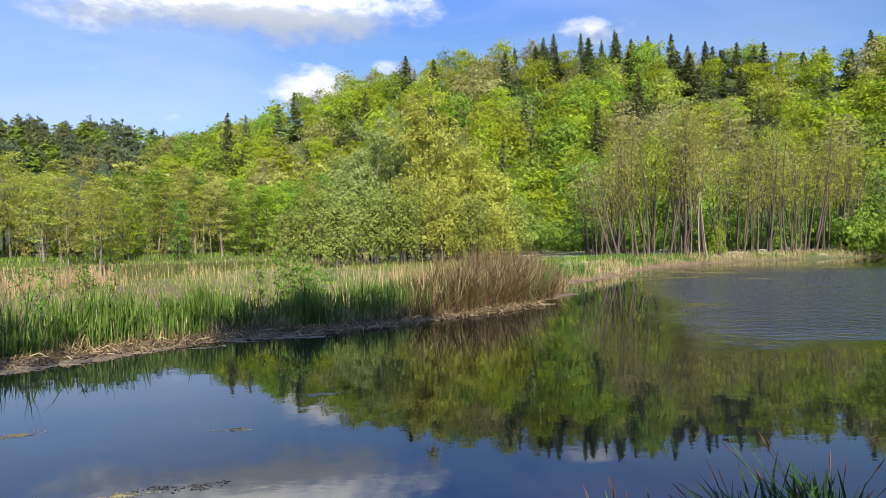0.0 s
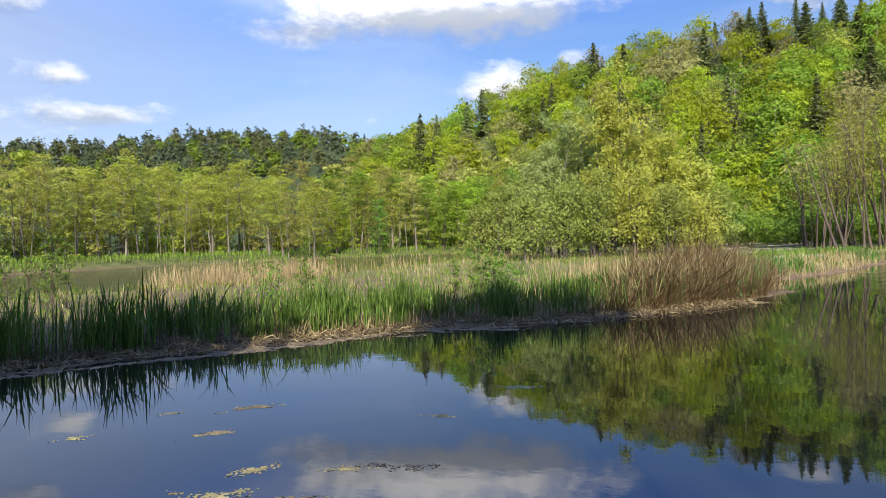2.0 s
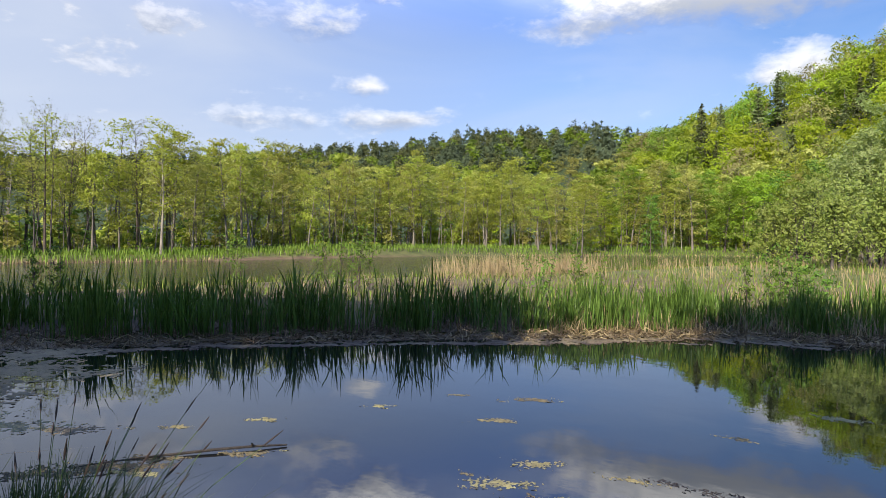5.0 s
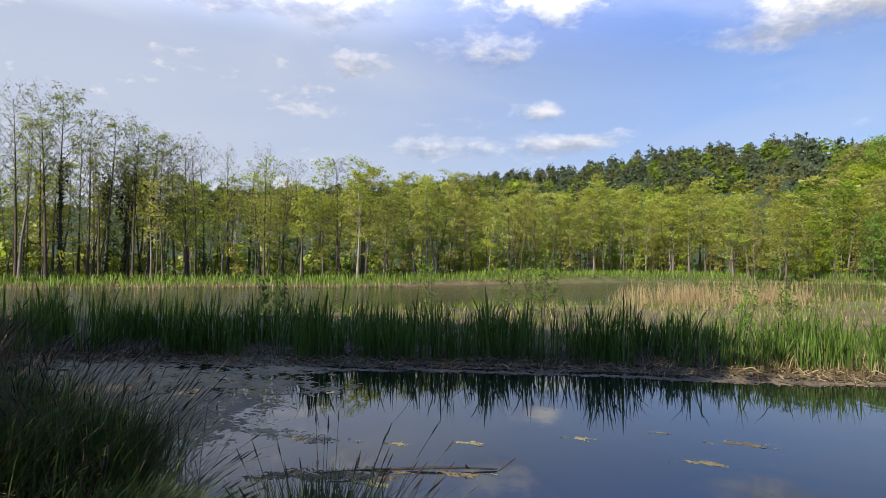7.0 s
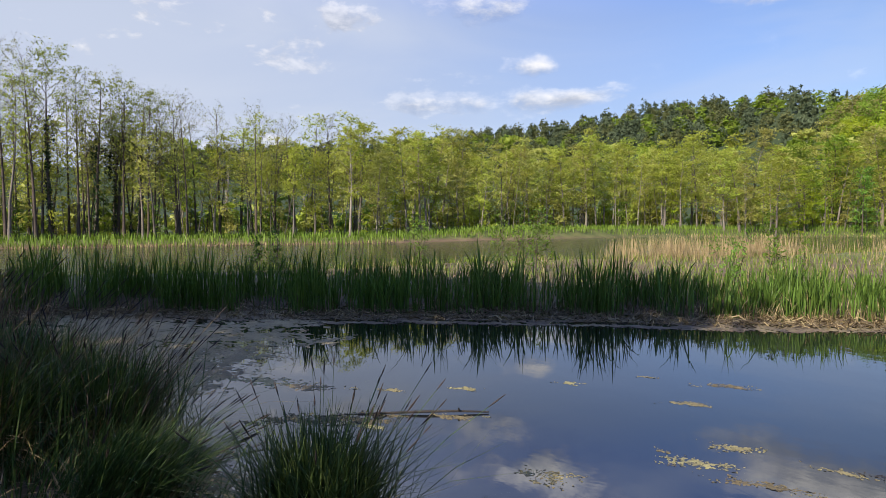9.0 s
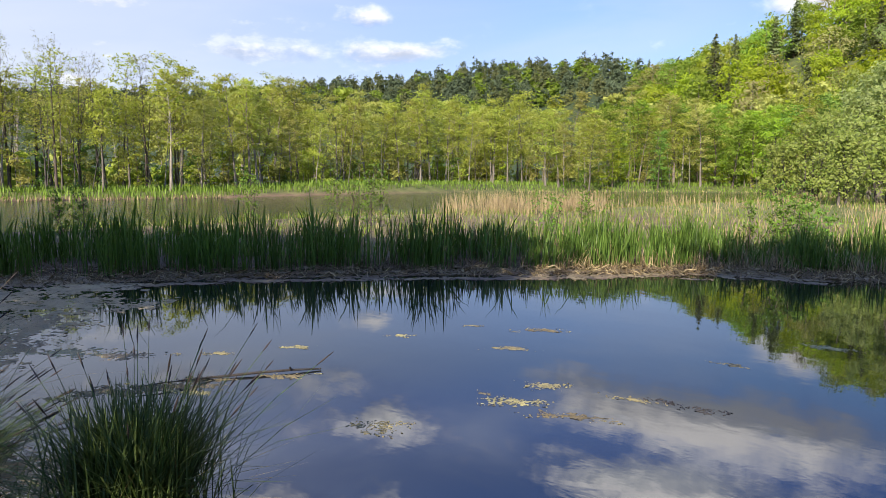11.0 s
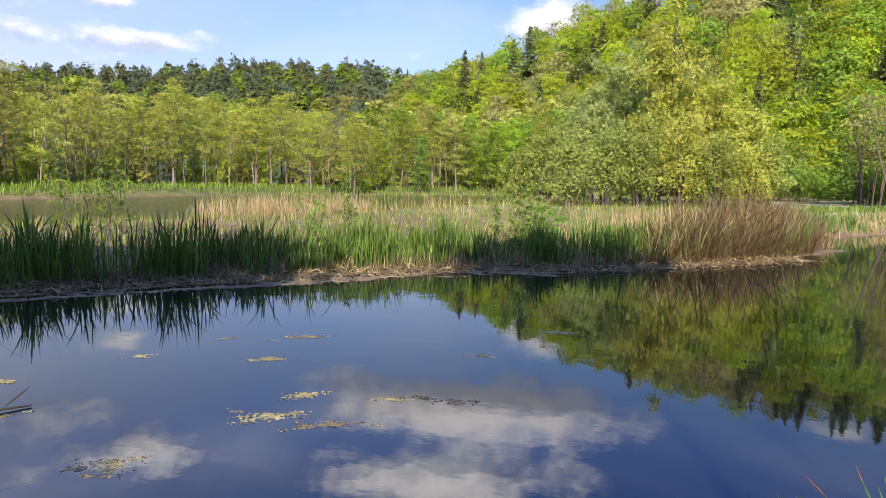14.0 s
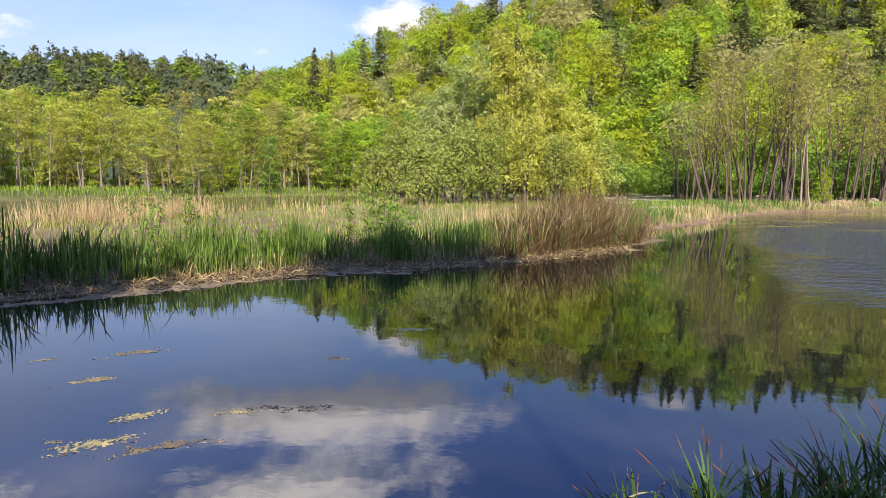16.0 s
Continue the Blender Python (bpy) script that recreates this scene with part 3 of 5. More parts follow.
def spruce_tree(rng, height, width, tiers, per, pale=False):
    """A conifer: whorls of drooping boughs with needle sprays, a bare leader on top."""
    wood, crown = Soup(), Soup()
    tube(wood, [[0, 0, -0.3], [0, 0, height * 0.5], [0.05, 0, height]], [height * 0.014, height * 0.008, 0.02], 6)
    for j in range(tiers):
        t = (j + 0.5) / tiers
        z0 = height * (0.08 + 0.91 * t)
        r = width * 0.5 * ((1 - t) ** 0.85) * rng.uniform(0.75, 1.15) + 0.12
        boughs = max(4, int(9 * (1 - 0.5 * t)))
        for b in range(boughs):
            th = b * 2 * np.pi / boughs + rng.uniform(-0.3, 0.3)
            out = np.array([np.cos(th), np.sin(th), 0.0])
            rr = r * rng.uniform(0.7, 1.15)
            tip = out * rr + [0, 0, -0.28 * rr + 0.1 + rng.uniform(-0.25, 0.25)]
            z0 = height * (0.08 + 0.91 * min(0.995, max(0.0, t + rng.uniform(-0.6, 0.6) / tiers)))
            if rr > 0.8:
                tube(wood, [[0, 0, z0], tip * 0.5 + [0, 0, z0 + 0.02 * rr], tip + [0, 0, z0]], [0.035, 0.022, 0.008], 3)
            u = rng.uniform(0.12, 1.0, per)[:, None]
            c = np.array([0, 0, z0]) + tip * u + rng.normal(0, 0.13 * rr + 0.06, (per, 3)) * [1, 1, 1.0] - [0, 0, 0.05]
            crown.put(*leaves(rng, c, 0.22 + 0.07 * rr, np.tile(unit(out * 0.5 + [0, 0, 0.8]), (per, 1)), 1.9))
    return wood, crown


def tree_thing(name, label, category, wood, crown, bark, leaf, group=""):
    t = thing(name, label, category, group)
    part("trunk", wood.mesh("trunk", bark, True), t)
    part("crown", crown.mesh("crown", leaf), t)
    return t


def upright(x, y, turn=0.0, size=1.0, wide=1.0, sink=0.0, lean=(0, 0)):
    return pose(x, y, land_at(x, y) - sink, lean[0], lean[1], turn) @ Matrix.Diagonal((size * wide, size * wide, size, 1))


def plant(proto, spots):
    """The first spot takes the original, the others copies."""
    made = [copy_thing(proto, m) for m in spots[1:]]
    proto.matrix_basis = spots[0]
    return [proto] + made


def polar(turn, far):
    return -math.sin(radians(turn)) * far, math.cos(radians(turn)) * far


def far_bank(turn):
    """Distance from the eye to the outer shore of the far pond."""
    ts = np.array([8, 12, 16.7, 25, 30, 36, 43, 50, 58, 65, 74, 92, 98])
    ds = np.array([88, 94, 99, 88, 83, 85, 80, 72, 65, 57.5, 56, 57, 59])
    return float(np.interp(turn, ts, ds))


rng = np.random.default_rng(7)

# the wood on the far bank: alders of several heights
alders, open_alders, tall_alders, poles = [], [], [], []
for i in range(6):
    w, c = grow(rng, 12.0, 0.12, 28, (0.16, 0.30, 0.22)[i % 3], 0.18, 0.8, 2, (3300, 2600, 3000)[i % 3], 0.112, 0.60, 0.03, 0.26, flat=0.55)
    alders.append(tree_thing("alder_tree", "slender alder with sparse yellow-green spring leaves on the far bank", "tree", w, c, BARK, LEAF_ALDER if i % 3 else LEAF_ALDER_WARM, "alders on the far bank"))
for i in range(3):
    w, c = grow(rng, 12.0, 0.11, 24, 0.36, 0.17, 1.1, 3, 1000, 0.13, 0.6, 0.03, 0.28)
    open_alders.append(tree_thing("open_alder_tree", "thin brown-stemmed alder with very few young leaves", "tree", w, c, BARK_MID, LEAF_ALDER_WARM if i == 1 else LEAF_ALDER, "alders on the far bank"))
green_trees = []
for i in range(3):
    w, c = grow(rng, 12.0, 0.13, 30, 0.08, 0.20, 0.7, 2, 2900, 0.16, 0.55, 0.03, 0.34, flat=0.42)
    green_trees.append(tree_thing("broadleaved_tree", "full green broadleaved tree on the far bank", "tree", w, c, BARK_DARK, (LEAF_BEECH_DEEP, LEAF_FRESH, LEAF_BUSH)[i], "green trees on the far bank"))
for i in range(4):
    w, c = grow(rng, 9.0, 0.055, 9, 0.45, 0.10, 1.2, 1, 150, 0.12, 0.7, 0.05, 0.30, sides=5)
    poles.append(tree_thing("young_alder", "thin straight young alder, almost bare", "tree", w, c, (BARK_MID, BARK)[i % 2], LEAF_ALDER, "young alders at the edge of the wood"))
for i in range(3):
    w, c = grow(rng, 16.0, 0.17, 34, 0.44, 0.20, 0.85, 5, (1100, 2000, 650)[i], 0.088, 0.40, 0.006, 0.22, wobble=0.018, sprays=1)
    tall_alders.append(tree_thing("tall_alder_tree", "tall thin alder with a high open crown, almost bare", "tree", w, c, BARK_DARK, LEAF_TALL, "tall alders"))


def wood_spots():
    """Places of the far-bank trees: rows behind the shore, with the heights that the treeline has."""
    spots = [[] for _ in alders + open_alders + green_trees]
    line = np.array([(6, 12), (12, 12.6), (22, 12.2), (30, 12.2), (36, 11.8), (44, 11.0), (50, 10.4), (58, 11.2), (66, 10.8), (72, 10.8), (80, 10.5), (98, 10.5)])
    for row, gap in enumerate((3.0, 6.5, 11.0)):
        turn = 5.0
        while turn < 100:
            d = far_bank(turn) + gap + rng.uniform(-1.2, 3.2)
            x, y = polar(turn, d)
            h = np.interp(turn, line[:, 0], line[:, 1]) * (0.86 if turn > 74 else 1.0) * rng.uniform(0.66, 1.04) * (1 + 0.05 * row)
            m = upright(x, y, rng.uniform(0, 360), h / 12.0, rng.uniform(1.05, 1.6), 0, (rng.normal(0, 2), rng.normal(0, 2)))
            if rng.uniform() < 0.62 * smooth(31, 24, turn):
                spots[9 + rng.choice(3, p=[0.4, 0.35, 0.25])].append(m)
                turn += math.degrees(rng.uniform(2.0, 3.6) / d)
                continue
            spots[rng.integers(len(alders)) if rng.uniform() > smooth(64, 78, turn) * 0.85 else 6 + rng.integers(3)].append(m)
            turn += math.degrees(rng.uniform(2.0, 3.6) / d)
    return spots


for proto, spots in zip(alders + open_alders + green_trees, wood_spots()):
    plant(proto, spots)
spots = [[] for _ in poles]
turn = 6.0
while turn < 100:
    d = far_bank(turn) + rng.uniform(2.6, 9.0)
    spots[rng.integers(4)].append(upright(*polar(turn, d), rng.uniform(0, 360), rng.uniform(0.65, 1.15), 1.0, 0, (rng.normal(0, 3), rng.normal(0, 3))))
    turn += math.degrees(rng.uniform(0.3, 1.1) * (1.0 if turn > 50 else 1.5) / d)
for proto, s in zip(poles, spots):
    plant(proto, s)

# tall alders that stand above the treeline: turn, distance, height
TALL = [(97.0, 62, 14.8), (98.3, 60, 13.8), (94.7, 60, 14.9), (90.2, 60, 15.6), (87.4, 61, 14.4), (84.2, 60.5, 14.0), (82.4, 60, 12.8), (81.0, 66, 12.8), (79.4, 59.5, 12.6), (73.8, 60, 12.0), (95.3, 65, 14.6), (93.8, 61, 14.0), (92.1, 60, 15.4), (90.6, 63, 13.5), (88.0, 66, 14.4), (81.9, 62, 12.7), (80.1, 61, 12.6), (78.7, 64, 12.2), (76.8, 61, 11.9), (75.0, 66, 11.8),
        (72.2, 63, 11.4), (70.9, 62, 11.3), (67.4, 64, 12.1), (65.2, 66, 10.8), (96.2, 70, 14.6), (91.3, 72, 15.5), (86.9, 71, 13.6), (84.5, 70, 13.2), (82.8, 73, 13.4), (99.5, 64, 15.4), (101.5, 66, 15.0)]
spots = [[] for _ in tall_alders]
for i, (t, d, h) in enumerate(TALL):
    x, y = polar(t, d)
    spots[i % 3].append(upright(x, y, i * 77.0, h / 17.0, rng.uniform(0.85, 1.1)))
for proto, s in zip(tall_alders, spots):
    plant(proto, s)


def ivy_tree(i, turn, far, height, stems):
    w, c = grow(rng, height, 0.18, 30, 0.55, 0.19, 0.8, 4, 2800, 0.095, 0.40, 0.01, 0.24, stems, wobble=0.02)
    t = tree_thing("ivy_clad_tree", "tree with dark ivy-covered trunks and a leafy top", "tree", w, c, BARK_DARK, LEAF_TALL, "ivy-clad trees on the far bank")
    ivy = Soup()
    v, _, _ = w.arrays()
    low = v[(v[:, 2] < height * 0.66) & (np.hypot(v[:, 0], v[:, 1]) < 0.7)]
    level = np.digitize(low[:, 2], np.linspace(0, height * 0.66, 9))
    weight = 1.0 / np.bincount(level)[level]
    pick = low[rng.choice(len(low), 1500, p=weight / weight.sum())]
    ivy.put(*leaves(rng, pick + rng.normal(0, 0.07, pick.shape) + [0, 0, height / 12] * rng.uniform(-1, 1, (len(pick), 1)), 0.12))
    part("ivy", ivy.mesh("ivy", LEAF_IVY), t, "dark green ivy leaves")
    x, y = polar(turn, far)
    t.matrix_basis = upright(x, y, i * 50.0)


for i, (t, d, h, s) in enumerate([(89.2, 60.5, 14.2, 1), (86.4, 61, 13.2, 2), (85.1, 62, 12.8, 2), (83.4, 61.5, 12.2, 2)]):
    ivy_tree(i, t, d, h, s)

# trees with pale trunks in front of the wood
for turn, far, h, girth, tilt in [(44.3, 88, 13.2, 0.30, 0), (21.7, 101, 12.5, 0.24, 0), (59.3, 68.5, 10.5, 0.17, -7), (58.6, 68.5, 10.8, 0.16, 4), (91.9, 59.5, 13.0, 0.14, 1), (82.8, 59.5, 9.5, 0.12, 5), (31.5, 87, 10.0, 0.15, 3), (37.4, 88, 10.4, 0.15, -2), (70.6, 59.5, 8.0, 0.12, 0)]:
    w, c = grow(rng, h, girth, 26, 0.42, 0.17, 0.9, 2, 1700 if turn < 75 else 700, 0.12, 0.8, 0.01, 0.35)
    t = tree_thing("pale_trunk_tree", "bankside tree with a sunlit pale trunk and thin green crown", "tree", w, c, BARK_PALE if girth > 0.15 else BARK, LEAF_ALDER, "pale-trunked trees")
    x, y = polar(turn, far)
    t.matrix_basis = upright(x, y, turn * 9, 1, 1, 0, (0, tilt))

# under them: bushes along the far bank
bushes = []
for i in range(4):
    w, c = grow(rng, 4.2, 0.028, 8, 0.06, 0.26, 0.9, 1, 460, 0.165, 0.8, 0.12, 0.26, 4, 4)
    bushes.append(tree_thing("bush", "airy many-stemmed green bush at the edge of the wood", "bush", w, c, BARK, (LEAF_BEECH, LEAF_ALDER_WARM, LEAF_ALDER, LEAF_BUSH)[i], "bushes on the far bank"))
spots = [[] for _ in bushes]
turn = 4.0
while turn < 99:
    for j in range(3):
        d = far_bank(turn) + (rng.uniform(3.5, 7.0) if j == 0 else rng.uniform(5.0, 14.0))
        x, y = polar(turn + rng.uniform(-1, 1), d)
        spots[rng.integers(4)].append(upright(x, y, rng.uniform(0, 360), rng.uniform(0.45, 1.15), rng.uniform(0.8, 1.2)))
    turn += math.degrees(rng.uniform(1.7, 3.2) / far_bank(turn))
for proto, s in zip(bushes, spots):
    plant(proto, s)


# depth of the wood behind: one joined mass of trees
def deep_wood():
    soup = Soup()
    kinds = [grow(rng, 12.0, 0.12, 16, 0.25, 0.20, 0.7, 1, 900, 0.32, 0.8, 0.03, 0.55, sides=5) for _ in range(4)]
    low = [puffy(rng, 3.0, 3.4, 0.0, 14, 18, 0.40, 0.05, 0.2)[1].arrays() for _ in range(3)]
    flat = [(w.arrays(), c.arrays()) for w, c in kinds]
    turn = 4.0
    while turn < 101:
        for _ in range(2 if turn < 72 else 4):
            d = far_bank(turn) + rng.uniform(17, 40)
            x, y = polar(turn, d)
            s = rng.uniform(0.75, 1.05) * (d / 84) ** 0.5
            a = rng.uniform(0, 6.3)
            rot = np.array([[math.cos(a), -math.sin(a), 0], [math.sin(a), math.cos(a), 0], [0, 0, 1]])
            (wv, wq, _), (cv, cq, _) = flat[rng.integers(4)]
            at = np.array([x, y, land_at(x, y)])
            soup.put(wv @ rot.T * s + at, wq, 0)
            if rng.uniform() > 0.70 * smooth(60, 74, turn):
                soup.put(cv @ rot.T * s + at, cq, 1 + int(rng.uniform() < 0.25))
        for _ in range(3):
            d = far_bank(turn) + rng.uniform(9, 36)
            x, y = polar(turn + rng.uniform(-1, 1), d)
            v, q, _ = low[rng.integers(3)]
            s = rng.uniform(0.7, 1.5)
            soup.put(v * [s, s, s * rng.uniform(0.7, 1.1)] + [x, y, land_at(x, y)], q, 1 + rng.integers(2))
        turn += math.degrees(3.4 / far_bank(turn))
    tagged(new("woodland", soup.mesh("woodland", [BARK, LEAF_ALDER_WARM, LEAF_ALDER])), "dense young wood of thin trunks behind the far pond", "wood", kind="stuff")


deep_wood()

# ---- the wooded hill ----
hill_protos = []
for i, leaf in enumerate([LEAF_BEECH, LEAF_BEECH, LEAF_BEECH, LEAF_BEECH_DEEP, LEAF_BROWN, LEAF_ALDER, LEAF_BEECH]):
    w, c = puffy(rng, 15.0, 11.0, 1.0, 58, 31, 0.46, 0.28, 0.35)
    words = {"brownish_budding_leaves": "hillside tree with brownish budding spring leaves", "deep_green_leaves": "hillside tree with deep green leaves"}.get(leaf.name, "broad hillside beech in bright yellow-green spring leaf")
    hill_protos.append(tree_thing("hillside_tree", words, "tree", w, c, BARK, leaf, "broadleaved trees on the hill"))
spruces = []
for i in range(4):
    w, c = spruce_tree(rng, 20.0, 6.4, 24, 15)
    spruces.append(tree_thing("spruce_tree", "dark pointed spruce among the broadleaved hill trees", "tree", w, c, BARK_DARK, NEEDLES, "spruces on the hill"))

# spruces that stand out: turn, distance, height, width
SPRUCES = [(18.9, 196, 19, 1.0), (17.4, 200, 18, 1.0), (14.6, 190, 19, 1.0), (7.7, 175, 20, 1.15), (6.9, 185, 17, 1.0), (0.5, 165, 15, 1.2), (-1.0, 168, 14, 1.1), (-8.3, 163, 14, 1.1), (2.4, 226, 15, 0.9), (-3.6, 232, 13, 1.0),
           (-6.8, 232, 14, 1.1), (-9.4, 230, 14, 1.0), (-10.3, 232, 15, 1.0), (-12.7, 232, 16, 1.05), (-14.5, 230, 15, 1.1), (-15.6, 233, 16, 1.1), (-17.0, 228, 14, 1.2), (-18.4, 230, 16, 1.2), (-19.3, 232, 15, 1.1),
           (-20.3, 226, 16, 1.2), (-21.6, 232, 15, 1.2), (-23.0, 230, 17, 1.2), (-24.4, 226, 15, 1.2), (-25.4, 222, 17, 1.2), (-27.4, 222, 17, 1.2), (-28.6, 220, 15, 1.2), (-30.2, 222, 17, 1.2), (-31.6, 224, 16, 1.2),
           (-33.4, 226, 17, 1.2), (-34.6, 224, 18, 1.3), (-35.6, 226, 17, 1.2), (-26.0, 185, 16, 1.2), (-17.6, 182, 15, 1.2), (-5.6, 140, 17, 1.0), (-4.6, 133, 16, 1.0), (13.2, 205, 15, 1.1), (21.0, 262, 15, 1.0), (24.0, 300, 16, 1.1)]
for _ in range(16):
    SPRUCES.append((float(rng.uniform(-37, 20)), float(rng.uniform(135, 215)), float(rng.uniform(13, 18)), 1.15))
for _ in range(22):
    SPRUCES.append((float(rng.uniform(-37, -7)), float(rng.uniform(190, 230)), float(rng.uniform(9.5, 12.5)), 1.4))
spots = [[] for _ in spruces]
for i, (t, d, h, wd) in enumerate(SPRUCES):
    x, y = polar(t, d)
    spots[i % 4].append(upright(x, y, i * 63.0, (h + rng.uniform(-3.0, 2.0) - (5.5 if d > 215 and 12.6 < h < 19 else 0)) / 20.0, wd * rng.uniform(1.0, 1.3) * (1.3 if d > 200 else 1.0)))
for proto, s in zip(spruces, spots):
    plant(proto, s)


def hill_spots():
    out, taken = [[] for _ in hill_protos], [polar(t, d) for t, d, _, _ in SPRUCES]
    for turn in np.arange(-40, 24, 1.15):
        foot, crest = np.interp(turn, HILL[:, 0], HILL[:, 1]), np.interp(turn, HILL[:, 0], HILL[:, 2])
        d = foot - 6 + rng.uniform(0, 7)
        while d < crest + 5:
            t = turn + rng.uniform(-0.9, 0.9) + (0.5 if int(d) % 2 else 0)
            if rng.uniform() < d / 260:
                x, y = polar(t, d)
                if any(abs(t - st) < 0.9 and sd - 13 < d < sd + 3 for st, sd, _, _ in SPRUCES):
                    d += 8.0
                    continue
                if all((x - a) ** 2 + (y - b) ** 2 > 16 for a, b in taken):
                    taken.append((x, y))
                    k = rng.choice(7, p=[0.13, 0.12, 0.12, 0.24, 0.17, 0.12, 0.10]) if t > 12 else rng.choice(7, p=[0.15, 0.15, 0.14, 0.20, 0.13, 0.10, 0.13])
                    out[k].append(upright(x, y, rng.uniform(0, 360), rng.uniform(0.70, 1.08) * (0.82 if d > crest - 18 else 1.0), rng.uniform(0.85, 1.15)))
            d += rng.uniform(8.0, 12.0)
    return out


for proto, s in zip(hill_protos, hill_spots()):
    plant(proto, s)


def far_ridge():
    """The distant ridge to the left: conifers and broadleaved trees in one mass."""
    soup = Soup()
    broad = [puffy(rng, 15.0, 12.0, 0.0, 30, 13, 1.15, 0.3, 0.2)[1].arrays() for _ in range(4)]
    cone = [puffy(rng, 15.0, 9.5, 0.0, 34, 12, 0.95, 0.3, p)[1].arrays() for p in (0.9, 0.75, 0.5, 0.35)]
    turn = 20.0
    while turn < 80:
        crest = np.interp(turn, HILL[:, 0], HILL[:, 2])
        for d in (crest - 64, crest - 50, crest - 37, crest - 26, crest - 16, crest - 8, crest):
            d += rng.uniform(-5, 5)
            x, y = polar(turn + rng.uniform(-0.6, 0.6), d)
            dark = smooth(21, 29, turn) * 0.82 * (1 - 0.2 * smooth(50, 60, turn))
            conifer = rng.uniform() < dark + (0.1 if d > crest - 15 else 0)
            v, q, _ = cone[rng.choice(4, p=[0.1, 0.2, 0.35, 0.35])] if conifer else broad[rng.integers(4)]
            a = rng.uniform(0, 6.3)
            rot = np.array([[math.cos(a), -math.sin(a), 0], [math.sin(a), math.cos(a), 0], [0, 0, 1]])
            s = rng.uniform(0.72, 0.92) * (rng.uniform(0.85, 1.08) if conifer else 0.9)
            wide = 0.8 if conifer else 1.2
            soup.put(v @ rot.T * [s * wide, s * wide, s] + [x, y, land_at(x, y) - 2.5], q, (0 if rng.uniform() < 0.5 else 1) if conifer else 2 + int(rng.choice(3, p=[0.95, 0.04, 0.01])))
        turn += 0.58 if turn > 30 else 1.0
    tagged(new("distant_woods", soup.mesh("distant_woods", [NEEDLES, NEEDLES_HAZY, LEAF_BEECH_DEEP, LEAF_ALDER, LEAF_BEECH])), "distant ridge covered with dark conifers and green woods", "wood", kind="stuff")


far_ridge()

# ---- the bank on the right: alder clumps, bushes ----
RIGHT = [(-14.0, 62, 9.5, 3), (-14.9, 64, 11, 3), (-15.8, 63, 11.5, 4), (-17.2, 63, 14, 2), (-18.3, 64, 14.5, 2), (-19.7, 63.5, 15.5, 2), (-20.6, 65, 15.5, 3), (-21.4, 64, 15, 2), (-22.6, 62.5, 14.5, 2), (-24.0, 70, 13, 2),
         (-25.5, 71, 13, 2), (-26.6, 72, 13.5, 2), (-27.8, 73, 14, 3), (-28.7, 74, 14.5, 3), (-29.5, 75, 15, 2), (-30.6, 75, 15.5, 3), (-31.6, 76, 15.5, 2), (-32.6, 77, 15, 2), (-33.8, 78, 14, 2), (-35.2, 80, 14, 2), (-36.6, 80, 14, 2), (-38.5, 80, 14, 3),
         (-18.8, 72, 14, 2), (-21.8, 76, 15, 2), (-24.8, 80, 14, 2), (-27.2, 82, 15, 2), (-30.0, 84, 15, 2), (-33.0, 86, 15, 2), (-16.4, 74, 12, 2), (-13.2, 78, 12, 1), (-36.2, 88, 14, 2)]
clumps = []
for i in range(5):
    w, c = grow(rng, 15.0, 0.125, 40, 0.38, 0.16, 0.95, 4, 1300, 0.125, 0.6, 0.09, 0.26, 4 + i % 3, 6, wobble=0.045, sprays=1)
    clumps.append(tree_thing("alder_clump", "clump of thin grey alder stems with a hazy, half-leafed crown", "tree", w, c, BARK_DARK, LEAF_ALDER_WARM if i % 2 else LEAF_ALDER, "alder clumps on the open bank"))
spots = [[] for _ in clumps]
for i, (t, d, h, s) in enumerate(RIGHT):
    x, y = polar(t, d + (3.5 if d < 66 else 0))
    while shore_distance(NEAR_POND, np.array([x]), np.array([y]))[0] < 3.2:
        d += 0.5
        x, y = polar(t, d)
    spots[i % 5].append(upright(x, y, i * 71.0, h / 15.0, rng.uniform(0.9, 1.15), 0, (rng.normal(0, 1.5), rng.normal(0, 1.5))))
for proto, s in zip(clumps, spots):
    plant(proto, s)
for turn, far, h, tilt in [(-21.7, 66, 13.6, -1), (-22.4, 66.2, 14.2, 3), (-23.0, 66.6, 14.4, 5)]:
    w, c = grow(rng, h, 0.075, 22, 0.45, 0.14, 0.9, 3, 1000, 0.12, 0.7, 0.01, 0.26)
    t = tree_thing("pale_trunk_tree", "slim tree with a sunlit pale trunk on the open bank", "tree", w, c, BARK_PALE if tilt > 2 else BARK, LEAF_ALDER_WARM, "pale-trunked trees")
    x, y = polar(turn, far)
    t.matrix_basis = upright(x, y, turn * 9, 1, 1, 0, (0, tilt))
for turn, far, h, tilt in [(-15.2, 60.5, 9.5, -14), (-15.7, 60.5, 8.0, -9)]:
    w, c = grow(rng, h, 0.14, 8, 0.6, 0.14, 1.0, 2, 0, 0.18, 0.7, 0.05, 0.3)
    t = thing("leaning_dead_tree", "leaning bare dead trunk beside the alder clumps", "tree", "dead trunks")
    part("trunk", w.mesh("trunk", BARK_DARK, True), t)
    x, y = polar(turn, far)
    t.matrix_basis = upright(x, y, 0, 1, 1, 0, (0, tilt))
right_bushes = []
